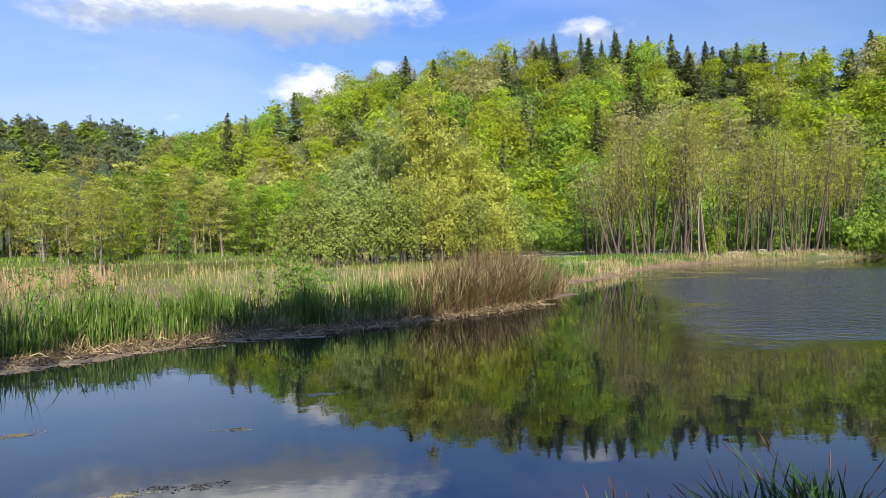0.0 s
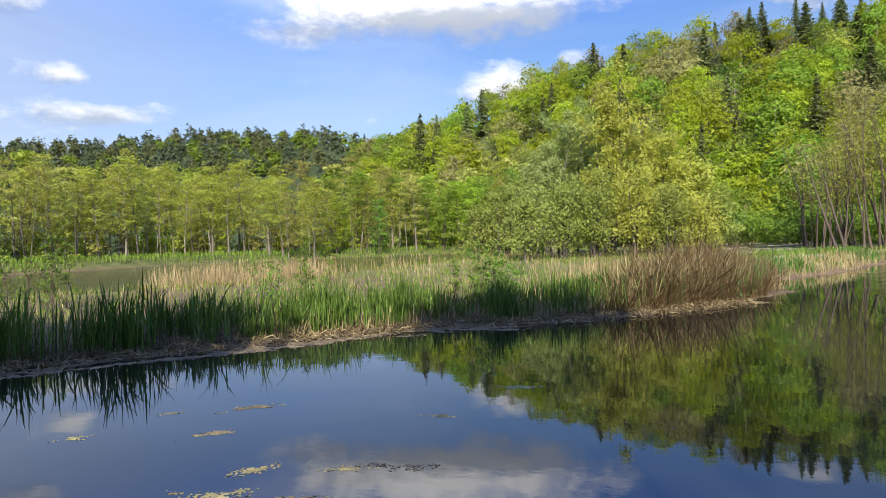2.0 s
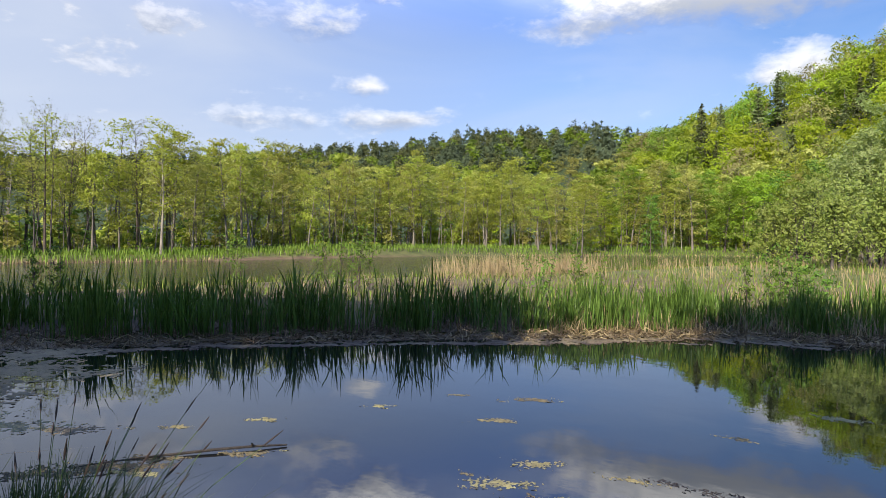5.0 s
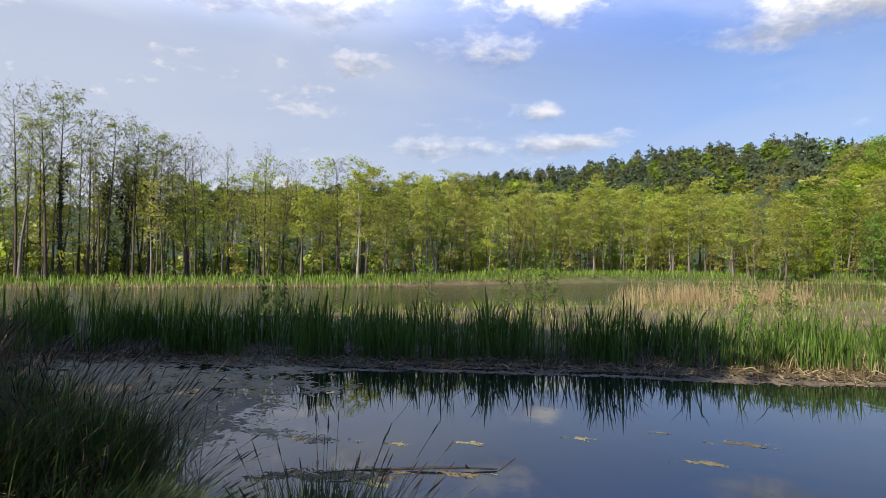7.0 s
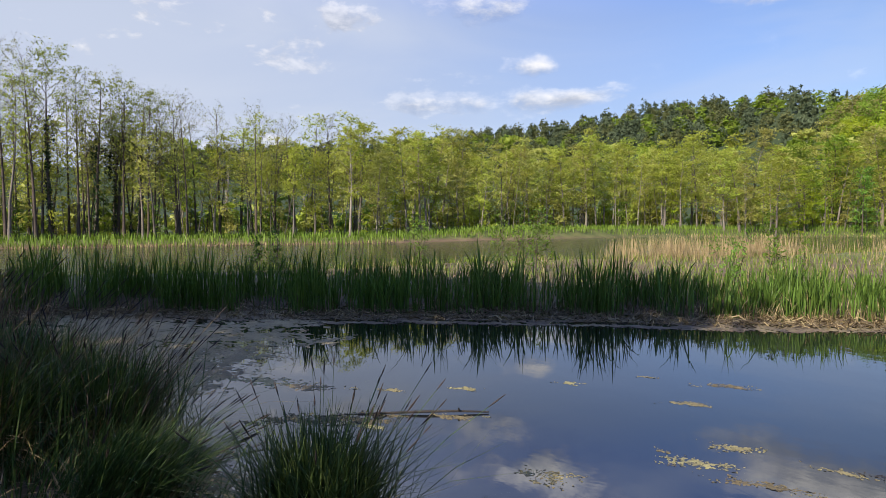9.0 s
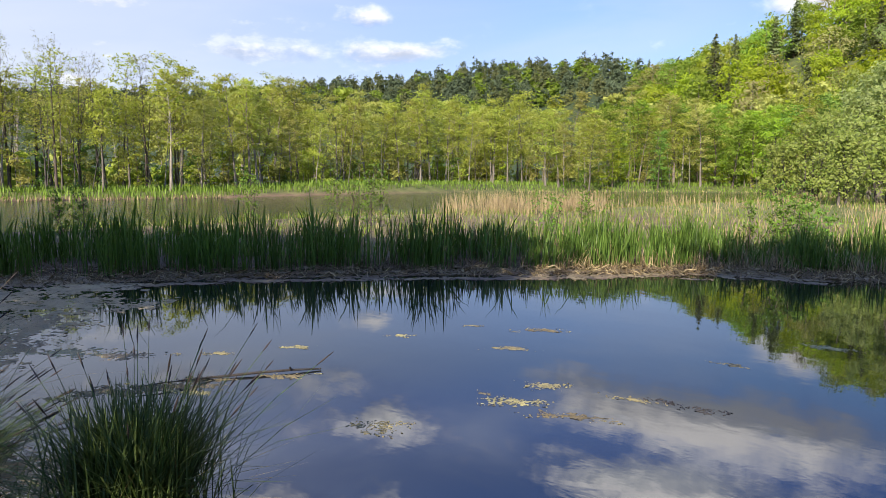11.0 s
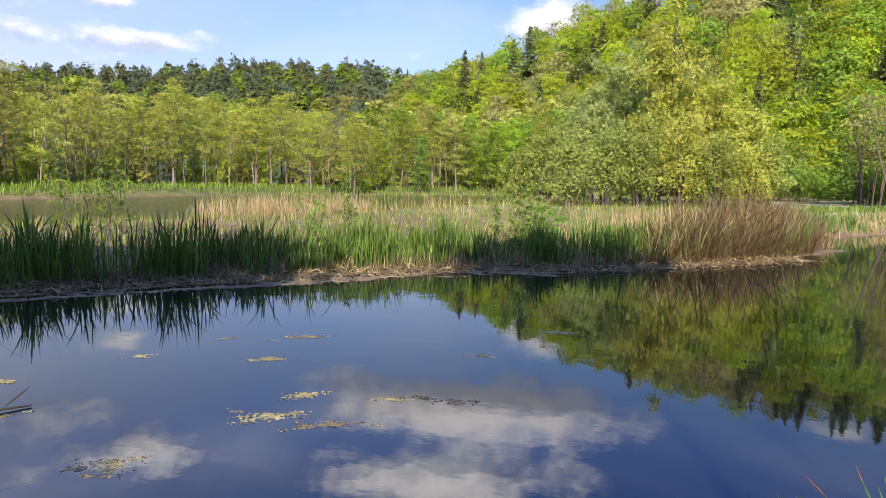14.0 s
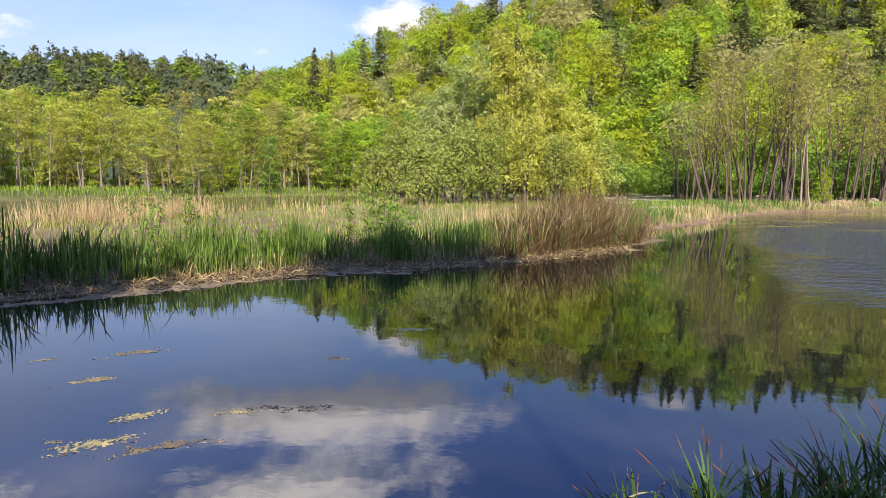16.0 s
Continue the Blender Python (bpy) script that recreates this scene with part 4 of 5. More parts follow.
for i in range(3):
    w, c = puffy(rng, 4.0, 4.2, 0.1, 30, 34, 0.19, 0.06, 0.35) if i else grow(rng, 4.2, 0.04, 12, 0.08, 0.20, 1.1, 2, 900, 0.14, 0.8, 0.10, 0.18, 4, 5)
    right_bushes.append(tree_thing("leafy_shrub", "fresh green shrub among the alder stems", "bush", w, c, BARK, (LEAF_FRESH, LEAF_BUSH, LEAF_BEECH_DEEP)[i], "shrubs on the open bank"))
spots = [[] for _ in right_bushes]
spots[0] += [upright(*polar(-24.1, 69), 10, 1.0, 0.5), upright(*polar(-23.8, 71), 120, 0.75, 0.6), upright(*polar(-23.4, 74), 80, 0.8)]
for t in np.arange(-39, -6, 1.1):
    for _ in range(2):
        spots[rng.integers(1, 3)].append(upright(*polar(t + rng.uniform(-0.5, 0.5), (rng.uniform(78, 98) if t > -24 else rng.uniform(86, 104))), rng.uniform(0, 360), rng.uniform(0.7, 1.5), rng.uniform(0.8, 1.2)))
for proto, s in zip(right_bushes, spots):
    plant(proto, s)
spots = [[] for _ in range(2)]
mids = []
for i in range(2):
    w, c = puffy(rng, 13.0, 7.5, 1.0, 48, 40, 0.34, 0.2, 0.35)
    mids.append(tree_thing("leafy_tree", "full-leaved green tree at the foot of the hill", "tree", w, c, BARK, (LEAF_BUSH, LEAF_BEECH_DEEP)[i], "trees at the foot of the hill"))
for t in np.arange(-40, 8, 2.2):
    spots[rng.integers(2)].append(upright(*polar(t + rng.uniform(-0.7, 0.7), rng.uniform(92, 108)), rng.uniform(0, 360), rng.uniform(0.6, 0.95)))
for proto, s in zip(mids, spots):
    plant(proto, s)

# ---- the willows on the tongue of land ----
# turn, distance, height, width, kind (0 yellow, 1 silver, 2 green), share of leaves
WILLOWS = [(2.1, 58, 15.8, 7.6, 0, 1.0), (-1.6, 57, 12.0, 6.6, 0, 1.0), (5.2, 63, 14.0, 5.6, 1, 0.8), (7.3, 60, 12.6, 5.8, 1, 0.9), (9.0, 57, 9.0, 5.4, 1, 0.8), (-4.6, 58, 8.0, 6.0, 0, 0.8),
           (-6.6, 58, 5.2, 4.4, 2, 0.6), (11.4, 54, 6.4, 5.2, 2, 0.7), (13.6, 55, 4.6, 4.2, 2, 0.6), (0.2, 50, 6.6, 5.0, 0, 0.7), (3.6, 49, 6.0, 4.8, 2, 0.7), (6.6, 48, 5.4, 4.6, 2, 0.7), (9.6, 45, 4.2, 3.6, 2, 0.5),
           (3.2, 68, 14.6, 6.4, 2, 0.8), (-2.8, 51, 4.6, 4.6, 2, 0.6), (-5.2, 52, 3.8, 4.0, 0, 0.5), (8.2, 66, 11.6, 5.0, 2, 0.7), (-0.6, 64, 10.6, 6.0, 2, 0.8)]
for i, (t, d, h, wd, hue, full) in enumerate(WILLOWS):
    w, c = grow(rng, h, 0.09 + 0.006 * h, 34, 0.07, 0.5 * wd / h, 1.35, 4, int((4200 + 700 * h) * full), 0.15 if d > 56 else 0.12, 0.75, 0.07, 0.30, 5, 6, 0.02, 0.05, 0.75, 1)
    words = ("bushy yellow-green willow in light spring leaf", "bushy silver-green willow in light spring leaf", "upright fresh green willow bush in spring leaf")[hue]
    tr = tree_thing("willow_tree", words, "tree", w, c, BARK_DARK if hue == 0 else BARK_MID, (LEAF_WILLOW, LEAF_SILVER, LEAF_WILLOW_GREEN)[hue], "willows on the tongue of land")
    tr.matrix_basis = upright(*polar(t, d), i * 40.0)

# saplings in the reeds: turn, distance, height
for i, (t, d, h) in enumerate([(14.9, 19.8, 1.5), (13.9, 20.3, 1.8), (12.8, 19.9, 1.7), (11.8, 20.4, 1.1), (29.5, 21, 1.7), (33.0, 22, 1.6), (50.5, 24, 2.3), (52.0, 25, 2.2), (48.8, 25, 1.9), (59.5, 27, 2.0), (74, 22, 1.6)]):
    w, c = grow(rng, h * 1.1, 0.02, 14, 0.12, 0.20, 1.3, 3, 800 if i < 4 else 600, 0.055, 0.8, 0.10, 0.10, 4, 5, flat=0.7, sprays=1)
    dark = i < 4
    tr = tree_thing("sapling", "deep green willow sapling among the reeds" if dark else "small airy sapling among the reeds", "sapling", w, c, BARK_DARK, LEAF_BUSH, "saplings in the reeds")
    tr.matrix_basis = upright(*polar(t, d), i * 33.0)

# unseen trees added on the near bank behind the eye: they shade the bank, the bay and the cattails
SHADE = [(-5.9, -5.0, 13.5), (-8.0, -6.6, 13.5), (-10.2, -8.0, 13.5), (-12.7, -10.5, 13.5), (-14.6, -13.4, 14), (-17.0, -15.5, 14), (-19.0, -18.0, 14), (-12.2, -6.4, 13), (-15.2, -9.2, 13), (-18.0, -12.0, 13.5), (-21.0, -14.5, 14)]
# unseen slim trees, added to darken the middle of the tongue's shore
SHADE_SLIM = [(1.9, -5.2, 16.2), (3.1, -5.5, 16.6), (4.3, -6.0, 17.0), (5.4, -6.0, 17.2)]
shade_protos = []
for i in range(2):
    w, c = puffy(rng, 18.0, 6.5, 9.0, 70, 48, 0.36, 0.2, 0.1)
    shade_protos.append(tree_thing("near_bank_tree", "unseen leafy tree on the near bank behind the viewpoint, added to cast shade", "tree", w, c, BARK, LEAF_BUSH, "trees on the near bank"))
spots = [[], []]
for i, (x, y, h) in enumerate(SHADE):
    spots[i % 2].append(upright(x, y, i * 50.0, h / 18.0))
for i, (x, y, h) in enumerate(SHADE_SLIM):
    spots[i % 2].append(upright(x, y, 20 + i * 90.0, h / 18.0, 0.62))
for proto, s in zip(shade_protos, spots):
    plant(proto, s)
# unseen low shrubs, added to shade the tussocks and the algae mat
w, c = puffy(rng, 5.5, 4.4, 0.3, 40, 50, 0.20, 0.08, 0.2)
plant(tree_thing("near_bank_shrub", "unseen leafy shrub on the near bank behind the viewpoint, added to cast shade", "bush", w, c, BARK, LEAF_BUSH, "shrubs on the near bank"),
      [upright(x, y, i * 60.0, k, 0.6) for i, (x, y, k) in enumerate([(-3.0, -3.4, 0.85), (-4.8, -4.4, 0.85), (-6.7, -5.4, 1.1), (-8.6, -6.2, 1.5), (-10.6, -6.6, 1.6), (-13.0, -7.4, 1.6), (-15.2, -7.8, 1.6), (3.9, -1.2, 0.8)])])


# ---- reeds, grass and what floats ----
def turn_of(p):
    return np.degrees(np.arctan2(-p[:, 0], p[:, 1]))


def scatter(count, box, poly, s0, s1, turns=(-180, 180), patch=None, cut=0.5, floor=0.3):
    """Random places within a box whose distance to the pond's shore lies between s0 and s1; patch: size in metres of clumps and gaps."""
    got, tries = [], 0
    total = 0
    while total < count and tries < 60:
        p = np.stack([rng.uniform(box[0], box[2], 4 * count), rng.uniform(box[1], box[3], 4 * count)], 1)
        t = turn_of(p) + (rng.normal(0, 1.5, len(p)) if patch else 0)
        p = p[(t > turns[0]) & (t < turns[1])]
        if patch:
            w = np.sin(p[:, 0] / patch * 2.1 + 1.7 * np.sin(p[:, 1] / patch * 1.3)) * np.cos(p[:, 1] / patch * 2.4 + 0.9 * np.sin(p[:, 0] / patch * 1.7)) * 0.5 + 0.5
            p = p[w + rng.normal(0, 0.16, len(p)) > cut]
        p = p[((p[:, 1] > floor) | (p[:, 0] < -16.3)) & (np.hypot(p[:, 0], p[:, 1]) > 8.5)] if floor is not None else p
        s = shore_distance(poly, p[:, 0], p[:, 1])
        p = p[(s > s0) & (s < s1)]
        got.append(p)
        total += len(p)
        tries += 1
    p = np.concatenate(got)[:count]
    return np.column_stack([p, np.maximum(land(p[:, 0], p[:, 1]), -0.12) - 0.03])


def lying(base, length, width, lift=0.06):
    """Dead stalks lying about, each a bowed ribbon."""
    k = len(base)
    th = rng.uniform(0, np.pi, k)
    d = np.stack([np.cos(th), np.sin(th), rng.normal(0.08, 0.16, k)], 1)
    side = np.stack([-np.sin(th), np.cos(th), rng.normal(0, 0.6, k)], 1)
    ln, w = rng.uniform(0.5, 1.0, (k, 1)) * length, rng.uniform(0.6, 1.3, (k, 1)) * width * 0.5
    a, m, b = base - d * ln / 2, base + [0, 0, lift] * rng.uniform(0, 2, (k, 1)), base + d * ln / 2
    v = np.stack([a - side * w, a + side * w, m - side * w, m + side * w, b - side * w, b + side * w], 1).reshape(-1, 3)
    i = np.arange(k)[:, None] * 6 + np.array([0, 2])[None]
    return v, np.stack([i, i + 1, i + 3, i + 2], -1).reshape(-1, 4)


TONGUE = (-24, -4, 8, 36)


def tussocky(p):
    """Uneven growth: taller and shorter clumps."""
    return 0.92 + 0.40 * np.sin(p[:, 0] * 2.3 + 1.9 * np.sin(p[:, 1] * 1.4)) * np.cos(p[:, 1] * 2.9 + np.sin(p[:, 0] * 1.1)) + 0.10 * np.sin(p[:, 0] * 6.1 + p[:, 1] * 4.7)


def cattails():
    """The cattail belt along the tongue of land: upright leaves in clumps, with open gaps between."""
    soup = Soup()
    p = scatter(3500, TONGUE, NEAR_POND, -0.25, 2.6, (34, 101), 1.2, 0.54)
    soup.put(*blades(rng, p, rng.uniform(0.70, 1.25, len(p)) * tussocky(p), rng.uniform(0.018, 0.036, len(p)), 0.06, 0.12, 4, (0.03, 0.0)))
    p = scatter(1100, TONGUE, NEAR_POND, -0.2, 2.6, (34, 101), 1.2, 0.40)
    soup.put(*blades(rng, p, rng.uniform(0.35, 0.9, len(p)), rng.uniform(0.016, 0.030, len(p)), 0.10, 0.16, 3, (0.03, 0.0)))
    p = scatter(520, TONGUE, NEAR_POND, -0.15, 2.0, (34, 101), 1.2, 0.58)
    soup.put(*blades(rng, p, rng.uniform(1.15, 1.45, len(p)) * tussocky(p), rng.uniform(0.024, 0.040, len(p)), 0.07, 0.30, 5, (0.07, 0.05)))
    p = scatter(2300, TONGUE, NEAR_POND, -0.1, 2.6, (19, 36), 0.9, 0.57)
    soup.put(*blades(rng, p, rng.uniform(0.55, 1.15, len(p)) * tussocky(p), rng.uniform(0.018, 0.034, len(p)), 0.07, 0.14, 4))
    p = scatter(2500, TONGUE, NEAR_POND, 0.2, 2.8, (2.0, 20), 1.1, 0.48)
    soup.put(*blades(rng, p, rng.uniform(0.5, 1.0, len(p)) * tussocky(p), rng.uniform(0.018, 0.034, len(p)), 0.08, 0.14, 4))
    tagged(new("cattail_belt", soup.mesh("cattail_belt", BLADE)), "belt of upright dark green cattail leaves along the water's edge", "cattails", kind="stuff")


def litter():
    """Fallen reed and litter at the waterline, pink-brown and straw-coloured."""
    soup = Soup()
    p = scatter(8500, TONGUE, NEAR_POND, -1.25, 1.0, (-9, 100))
    p[:, 2] = np.maximum(p[:, 2], 0.01) + rng.uniform(0, 0.10, len(p)) ** 1.5
    half = len(p) * 3 // 4
    soup.put(*lying(p[:half], 0.42, 0.016), 0)
    soup.put(*lying(p[half:], 0.5, 0.014), 1)
    p = scatter(1700, TONGUE, NEAR_POND, -0.4, 1.6, (-9, 100))
    p[:, 2] = np.maximum(p[:, 2], 0.02) + 0.03
    soup.put(*blades(rng, p, rng.uniform(0.15, 0.5, len(p)), 0.014, 0.5, 0.6, 3), 0)
    p = scatter(900, TONGUE, NEAR_POND, 0.0, 3.0, (3, 42), 1.3, 0.5)
    soup.put(*blades(rng, p, rng.uniform(0.2, 0.75, len(p)), 0.016, 0.3, 0.4, 3), 1)
    p = scatter(900, TONGUE, NEAR_POND, -0.3, 1.2, (2, 36), 0.8, 0.4)
    soup.put(*blades(rng, p, rng.uniform(0.15, 0.6, len(p)), 0.015, 0.25, 0.4, 3), 1)
    tagged(new("reed_litter", soup.mesh("reed_litter", [RUST, STRAW])), "reddish-brown fallen reed litter along the waterline", "litter", kind="stuff")


def dead_reeds():
    """The tall rust-brown stand at the tip, with broken stalks leaning out."""
    soup = Soup()
    p = scatter(4600, (-3, 17, 8, 33), NEAR_POND, 0.0, 3.6, (-9.5, 2.5), 0.8, 0.38)
    h = rng.uniform(0.8, 1.75, len(p)) * np.interp(turn_of(p), [-10, -7, -3, 0, 2.5], [0.7, 1.0, 1.1, 1.05, 0.7])
    soup.put(*blades(rng, p, h * 1.1 * tussocky(p), 0.018, 0.5, 0.4, 3), 0)
    p = scatter(1200, (-3, 17, 8, 33), NEAR_POND, 0.0, 3.0, (-10, 2.5))
    soup.put(*blades(rng, p, rng.uniform(0.6, 1.3, len(p)), 0.02, 0.14, 0.2, 3), 1)
    p = scatter(420, (-3, 17, 8, 33), NEAR_POND, 0.0, 2.6, (-9, 3.0))
    soup.put(*blades(rng, p, rng.uniform(1.0, 2.0, len(p)), 0.018, 0.5, 0.2, 3), 2)
    p = scatter(1400, (-3, 17, 8, 33), NEAR_POND, -0.2, 0.7, (-10, 3.0))
    soup.put(*blades(rng, p, rng.uniform(0.4, 1.0, len(p)), 0.018, 0.7, 0.5, 3), 0)
    for _ in range(46):
        q = scatter(1, (-3, 15, 8, 33), NEAR_POND, -0.1, 1.2, (-9, 4.0))
        k = rng.integers(9, 20)
        lean = rng.normal(0, 0.35, 2)
        soup.put(*blades(rng, np.repeat(q, k, 0) + rng.normal(0, 0.07, (k, 3)) * [1, 1, 0], rng.uniform(0.6, 1.5, k), 0.017, 0.45, 0.25, 3, lean), 2 if rng.uniform() < 0.25 else 0)
    tagged(new("dead_reed_stand", soup.mesh("dead_reed_stand", [RUST_REED, BLADE, STRAW])), "tall rust-brown stand of dead reeds with some green at its foot", "reeds", kind="stuff")


def meadow():
    """Grass and dry reed over the tongue of land."""
    soup = Soup()
    both = (-30, -4, 6, 60)
    p = scatter(12000, both, NEAR_POND, 1.2, 30, (-6, 75), 2.3, 0.25)
    keep = shore_distance(FAR_POND, p[:, 0], p[:, 1]) > 0.2
    p = p[keep]
    soup.put(*blades(rng, p, rng.uniform(0.18, 0.5, len(p)), rng.uniform(0.02, 0.035, len(p)), 0.25, 0.35, 2), 0)
    p = scatter(4200, both, NEAR_POND, 2.5, 28, (-6, 75), 1.9, 0.60)
    p = p[shore_distance(FAR_POND, p[:, 0], p[:, 1]) > 0.1]
    soup.put(*blades(rng, p, rng.uniform(0.15, 0.5, len(p)), rng.uniform(0.02, 0.035, len(p)), 0.35, 0.45, 2), 1)
    tagged(new("meadow_grass", soup.mesh("meadow_grass", [GRASS, STRAW])), "yellow-green grass mixed with dry straw on the tongue of land", "grass", kind="stuff")
    soup = Soup()
    p = scatter(2300, (-30, 8, -6, 44), FAR_POND, -0.6, 4.0, (28, 41), 3.1, 0.30)
    soup.put(*blades(rng, p, rng.uniform(0.5, 1.45, len(p)), 0.018, 0.22, 0.2, 3, (-0.08, 0.0)))
    p = scatter(520, (-24, 24, -4, 56), FAR_POND, -0.6, 9.0, (2, 28), 2.6, 0.5)
    soup.put(*blades(rng, p, rng.uniform(0.4, 0.95, len(p)), 0.026, 0.12, 0.14, 3, (-0.06, 0.0)))
    p = scatter(420, TONGUE, NEAR_POND, 0.6, 3.4, (36, 60), 0.9, 0.5)
    soup.put(*blades(rng, p, rng.uniform(0.6, 1.1, len(p)), 0.018, 0.12, 0.14, 3))
    p = scatter(600, (-4, 22, 6, 34), NEAR_POND, 2.5, 9, (-8, 14), 1.4, 0.5)
    soup.put(*blades(rng, p, rng.uniform(0.7, 1.5, len(p)), 0.02, 0.12, 0.14, 3))
    tagged(new("dry_reeds", soup.mesh("dry_reeds", STRAW)), "pale straw-coloured dry reeds beside the far pond", "reeds", kind="stuff")


def far_reeds():
    """The strip of fresh reed along the outer shore of the far pond."""
    soup = Soup()
    box = (-64, -16, -8, 102)

    def outer(p):
        return np.hypot(p[:, 0], p[:, 1]) > np.array([far_bank(t) for t in turn_of(p)]) - 3.0
    p = scatter(13000, box, FAR_POND, -0.4, 3.6, (9, 101))
    p = p[outer(p)]
    h = rng.uniform(0.5, 1.15, len(p)) * np.interp(turn_of(p), [20, 45, 60, 75], [0.6, 0.7, 0.8, 0.72])
    soup.put(*blades(rng, p, h, 0.06, 0.12, 0.15, 2), 0)
    p = scatter(3200, box, FAR_POND, -0.5, 0.5, (9, 101))
    p = p[outer(p)]
    soup.put(*blades(rng, p, rng.uniform(0.15, 0.45, len(p)), 0.07, 0.2, 0.3, 2), 1)
    p = scatter(9000, box, FAR_POND, 3.0, 13, (5, 101))
    soup.put(*blades(rng, p[outer(p)], rng.uniform(0.25, 0.7, int(outer(p).sum())), 0.09, 0.3, 0.4, 2), 0)
    tagged(new("far_reed_strip", soup.mesh("far_reed_strip", [GRASS, STRAW])), "strip of fresh bright green reeds along the far shore", "reeds", kind="stuff")


def open_bank():
    """Straw, grass and pale earth along the bank on the right."""
    soup = Soup()
    box = (3, 26, 62, 90)
    p = scatter(4200, box, NEAR_POND, 0.0, 2.2, (-37, -8), 2.5, 0.35)
    soup.put(*blades(rng, p, rng.uniform(0.25, 0.75, len(p)), 0.035, 0.3, 0.35, 2), 1)
    p = scatter(4800, box, NEAR_POND, 0.6, 9.0, (-37, -8), 3.3, 0.42)
    soup.put(*blades(rng, p, rng.uniform(0.2, 0.6, len(p)), 0.05, 0.3, 0.35, 2), 0)
    p = scatter(900, (4, 28, 30, 62), NEAR_POND, 0.4, 2.4, (-21, -9), 3.0, 0.62)
    soup.put(*blades(rng, p, rng.uniform(0.5, 0.95, len(p)), 0.035, 0.2, 0.3, 2), 2)
    tagged(new("bank_grass", soup.mesh("bank_grass", [GRASS, STRAW, BLADE])), "dry straw and green grass on the sunny bank", "grass", kind="stuff")


def gravel_heap(x, y, length, width, tall, turn, seed):
    """A low heap of pale gravel and clods."""
    g = np.random.default_rng(seed)
    soup = Soup()
    k = 20
    u, v = np.meshgrid(np.linspace(-1, 1, k), np.linspace(-1, 1, k), indexing="ij")
    r = np.hypot(u, v)
    z = tall * (1 - r.clip(0, 1) ** 1.6) * (0.75 + 0.25 * np.sin(4 * u + seed) * np.cos(3 * v)) + g.normal(0, 0.03, u.shape) - np.where(r >= 0.95, 0.25, 0.0)
    q = (np.arange(k - 1)[:, None] * k + np.arange(k - 1)[None]).ravel()
    soup.put(np.stack([u * length / 2, v * width / 2, z], -1).reshape(-1, 3), np.stack([q, q + k, q + k + 1, q + 1], -1))
    for _ in range(50):
        a, m = g.uniform(0, 6.3), g.uniform(0, 0.95)
        c = np.array([math.cos(a) * m * length / 2, math.sin(a) * m * width / 2, tall * (1 - m ** 1.6)])
        tube(soup, [c - [0, 0, 0.08], c + [0, 0, 0.05], c + [0.02, 0, 0.12]], np.array([0.10, 0.14, 0.03]) * g.uniform(0.5, 1.6), 6)
    ob = tagged(new("gravel_heap", soup.mesh("gravel_heap", PALE_GRAVEL, True)), "low pale heap of gravel and clods on the sunny bank", "heap", "gravel heaps on the bank")
    ob.matrix_basis = upright(x, y, turn)


def seed_heads(soup, tops, ways, slot, size=0.10, thick=0.0065):
    """Slim seed heads at stalk ends."""
    for p, d in zip(tops, ways):
        d = unit(d)
        tube(soup, [p - d * size * 0.5, p - d * size * 0.1, p + d * size * 0.5], [0.003, thick, 0.002], 4, slot)


def tuft(name, label, x, y, wide, tall, count, stalks, width=0.006, drift=(0, 0), dry=0.15, mats=None, stem_tall=1.25, head=0.09, stem_mat=None, head_mat=None):
    """A tussock: fine arching blades, dry ones at the foot, and stalks with seed heads."""
    t = thing(name, label, "grass tuft", "tussocks on the near bank")
    k = int(count)
    r, a = np.abs(rng.normal(0, wide * 0.45, k)), rng.uniform(0, 2 * np.pi, k)
    base = np.column_stack([x + r * np.cos(a), y + r * np.sin(a), np.zeros(k)])
    base[:, 2] = np.maximum(land(base[:, 0], base[:, 1]), -0.05) - 0.03
    green = Soup()
    live = int(k * (1 - dry))
    green.put(*blades(rng, base[:live], tall * rng.uniform(0.55, 1.05, live), width * rng.uniform(0.7, 1.5, live), 0.22, 0.35, 4, drift), 0)
    tagged(part("foliage", green.mesh("foliage", mats or SEDGE), t), kind="stuff")
    if dry:
        old = Soup()
        old.put(*blades(rng, base[live:], tall * rng.uniform(0.3, 0.75, k - live), width * 1.2, 0.5, 0.7, 4, drift), 0)
        tagged(part("dry_foliage", old.mesh("dry_foliage", STRAW), t, "withered straw-coloured blades"), kind="stuff")
    if stalks:
        for _ in range(stalks):
            th = rng.uniform(0, 2 * np.pi)
            b = np.array([x, y, 0.0]) + [math.cos(th) * wide * 0.3, math.sin(th) * wide * 0.3, land_at(x, y)]
            d = np.array([math.cos(th) * 0.35 + drift[0], math.sin(th) * 0.35 + drift[1], 1.0]) + rng.normal(0, 0.08, 3)
            h = tall * stem_tall * rng.uniform(0.75, 1.1)
            u = np.linspace(0, 1, 5)[:, None]
            p = b + unit(d) * h * u + np.array([d[0], d[1], -0.25]) * 0.35 * h * u ** 2.5
            st, heads = Soup(), Soup()
            tube(st, p, np.linspace(0.0042, 0.0022, 5), 3)
            seed_heads(heads, [p[-1]], [p[-1] - p[-2]], 0, head * rng.uniform(0.8, 1.4))
            stem = part("stalk", st.mesh("stalk", stem_mat or SEDGE), t)
            part("seed_head", heads.mesh("seed_head", head_mat or SEED), stem, "slim brown seed head")
    return t


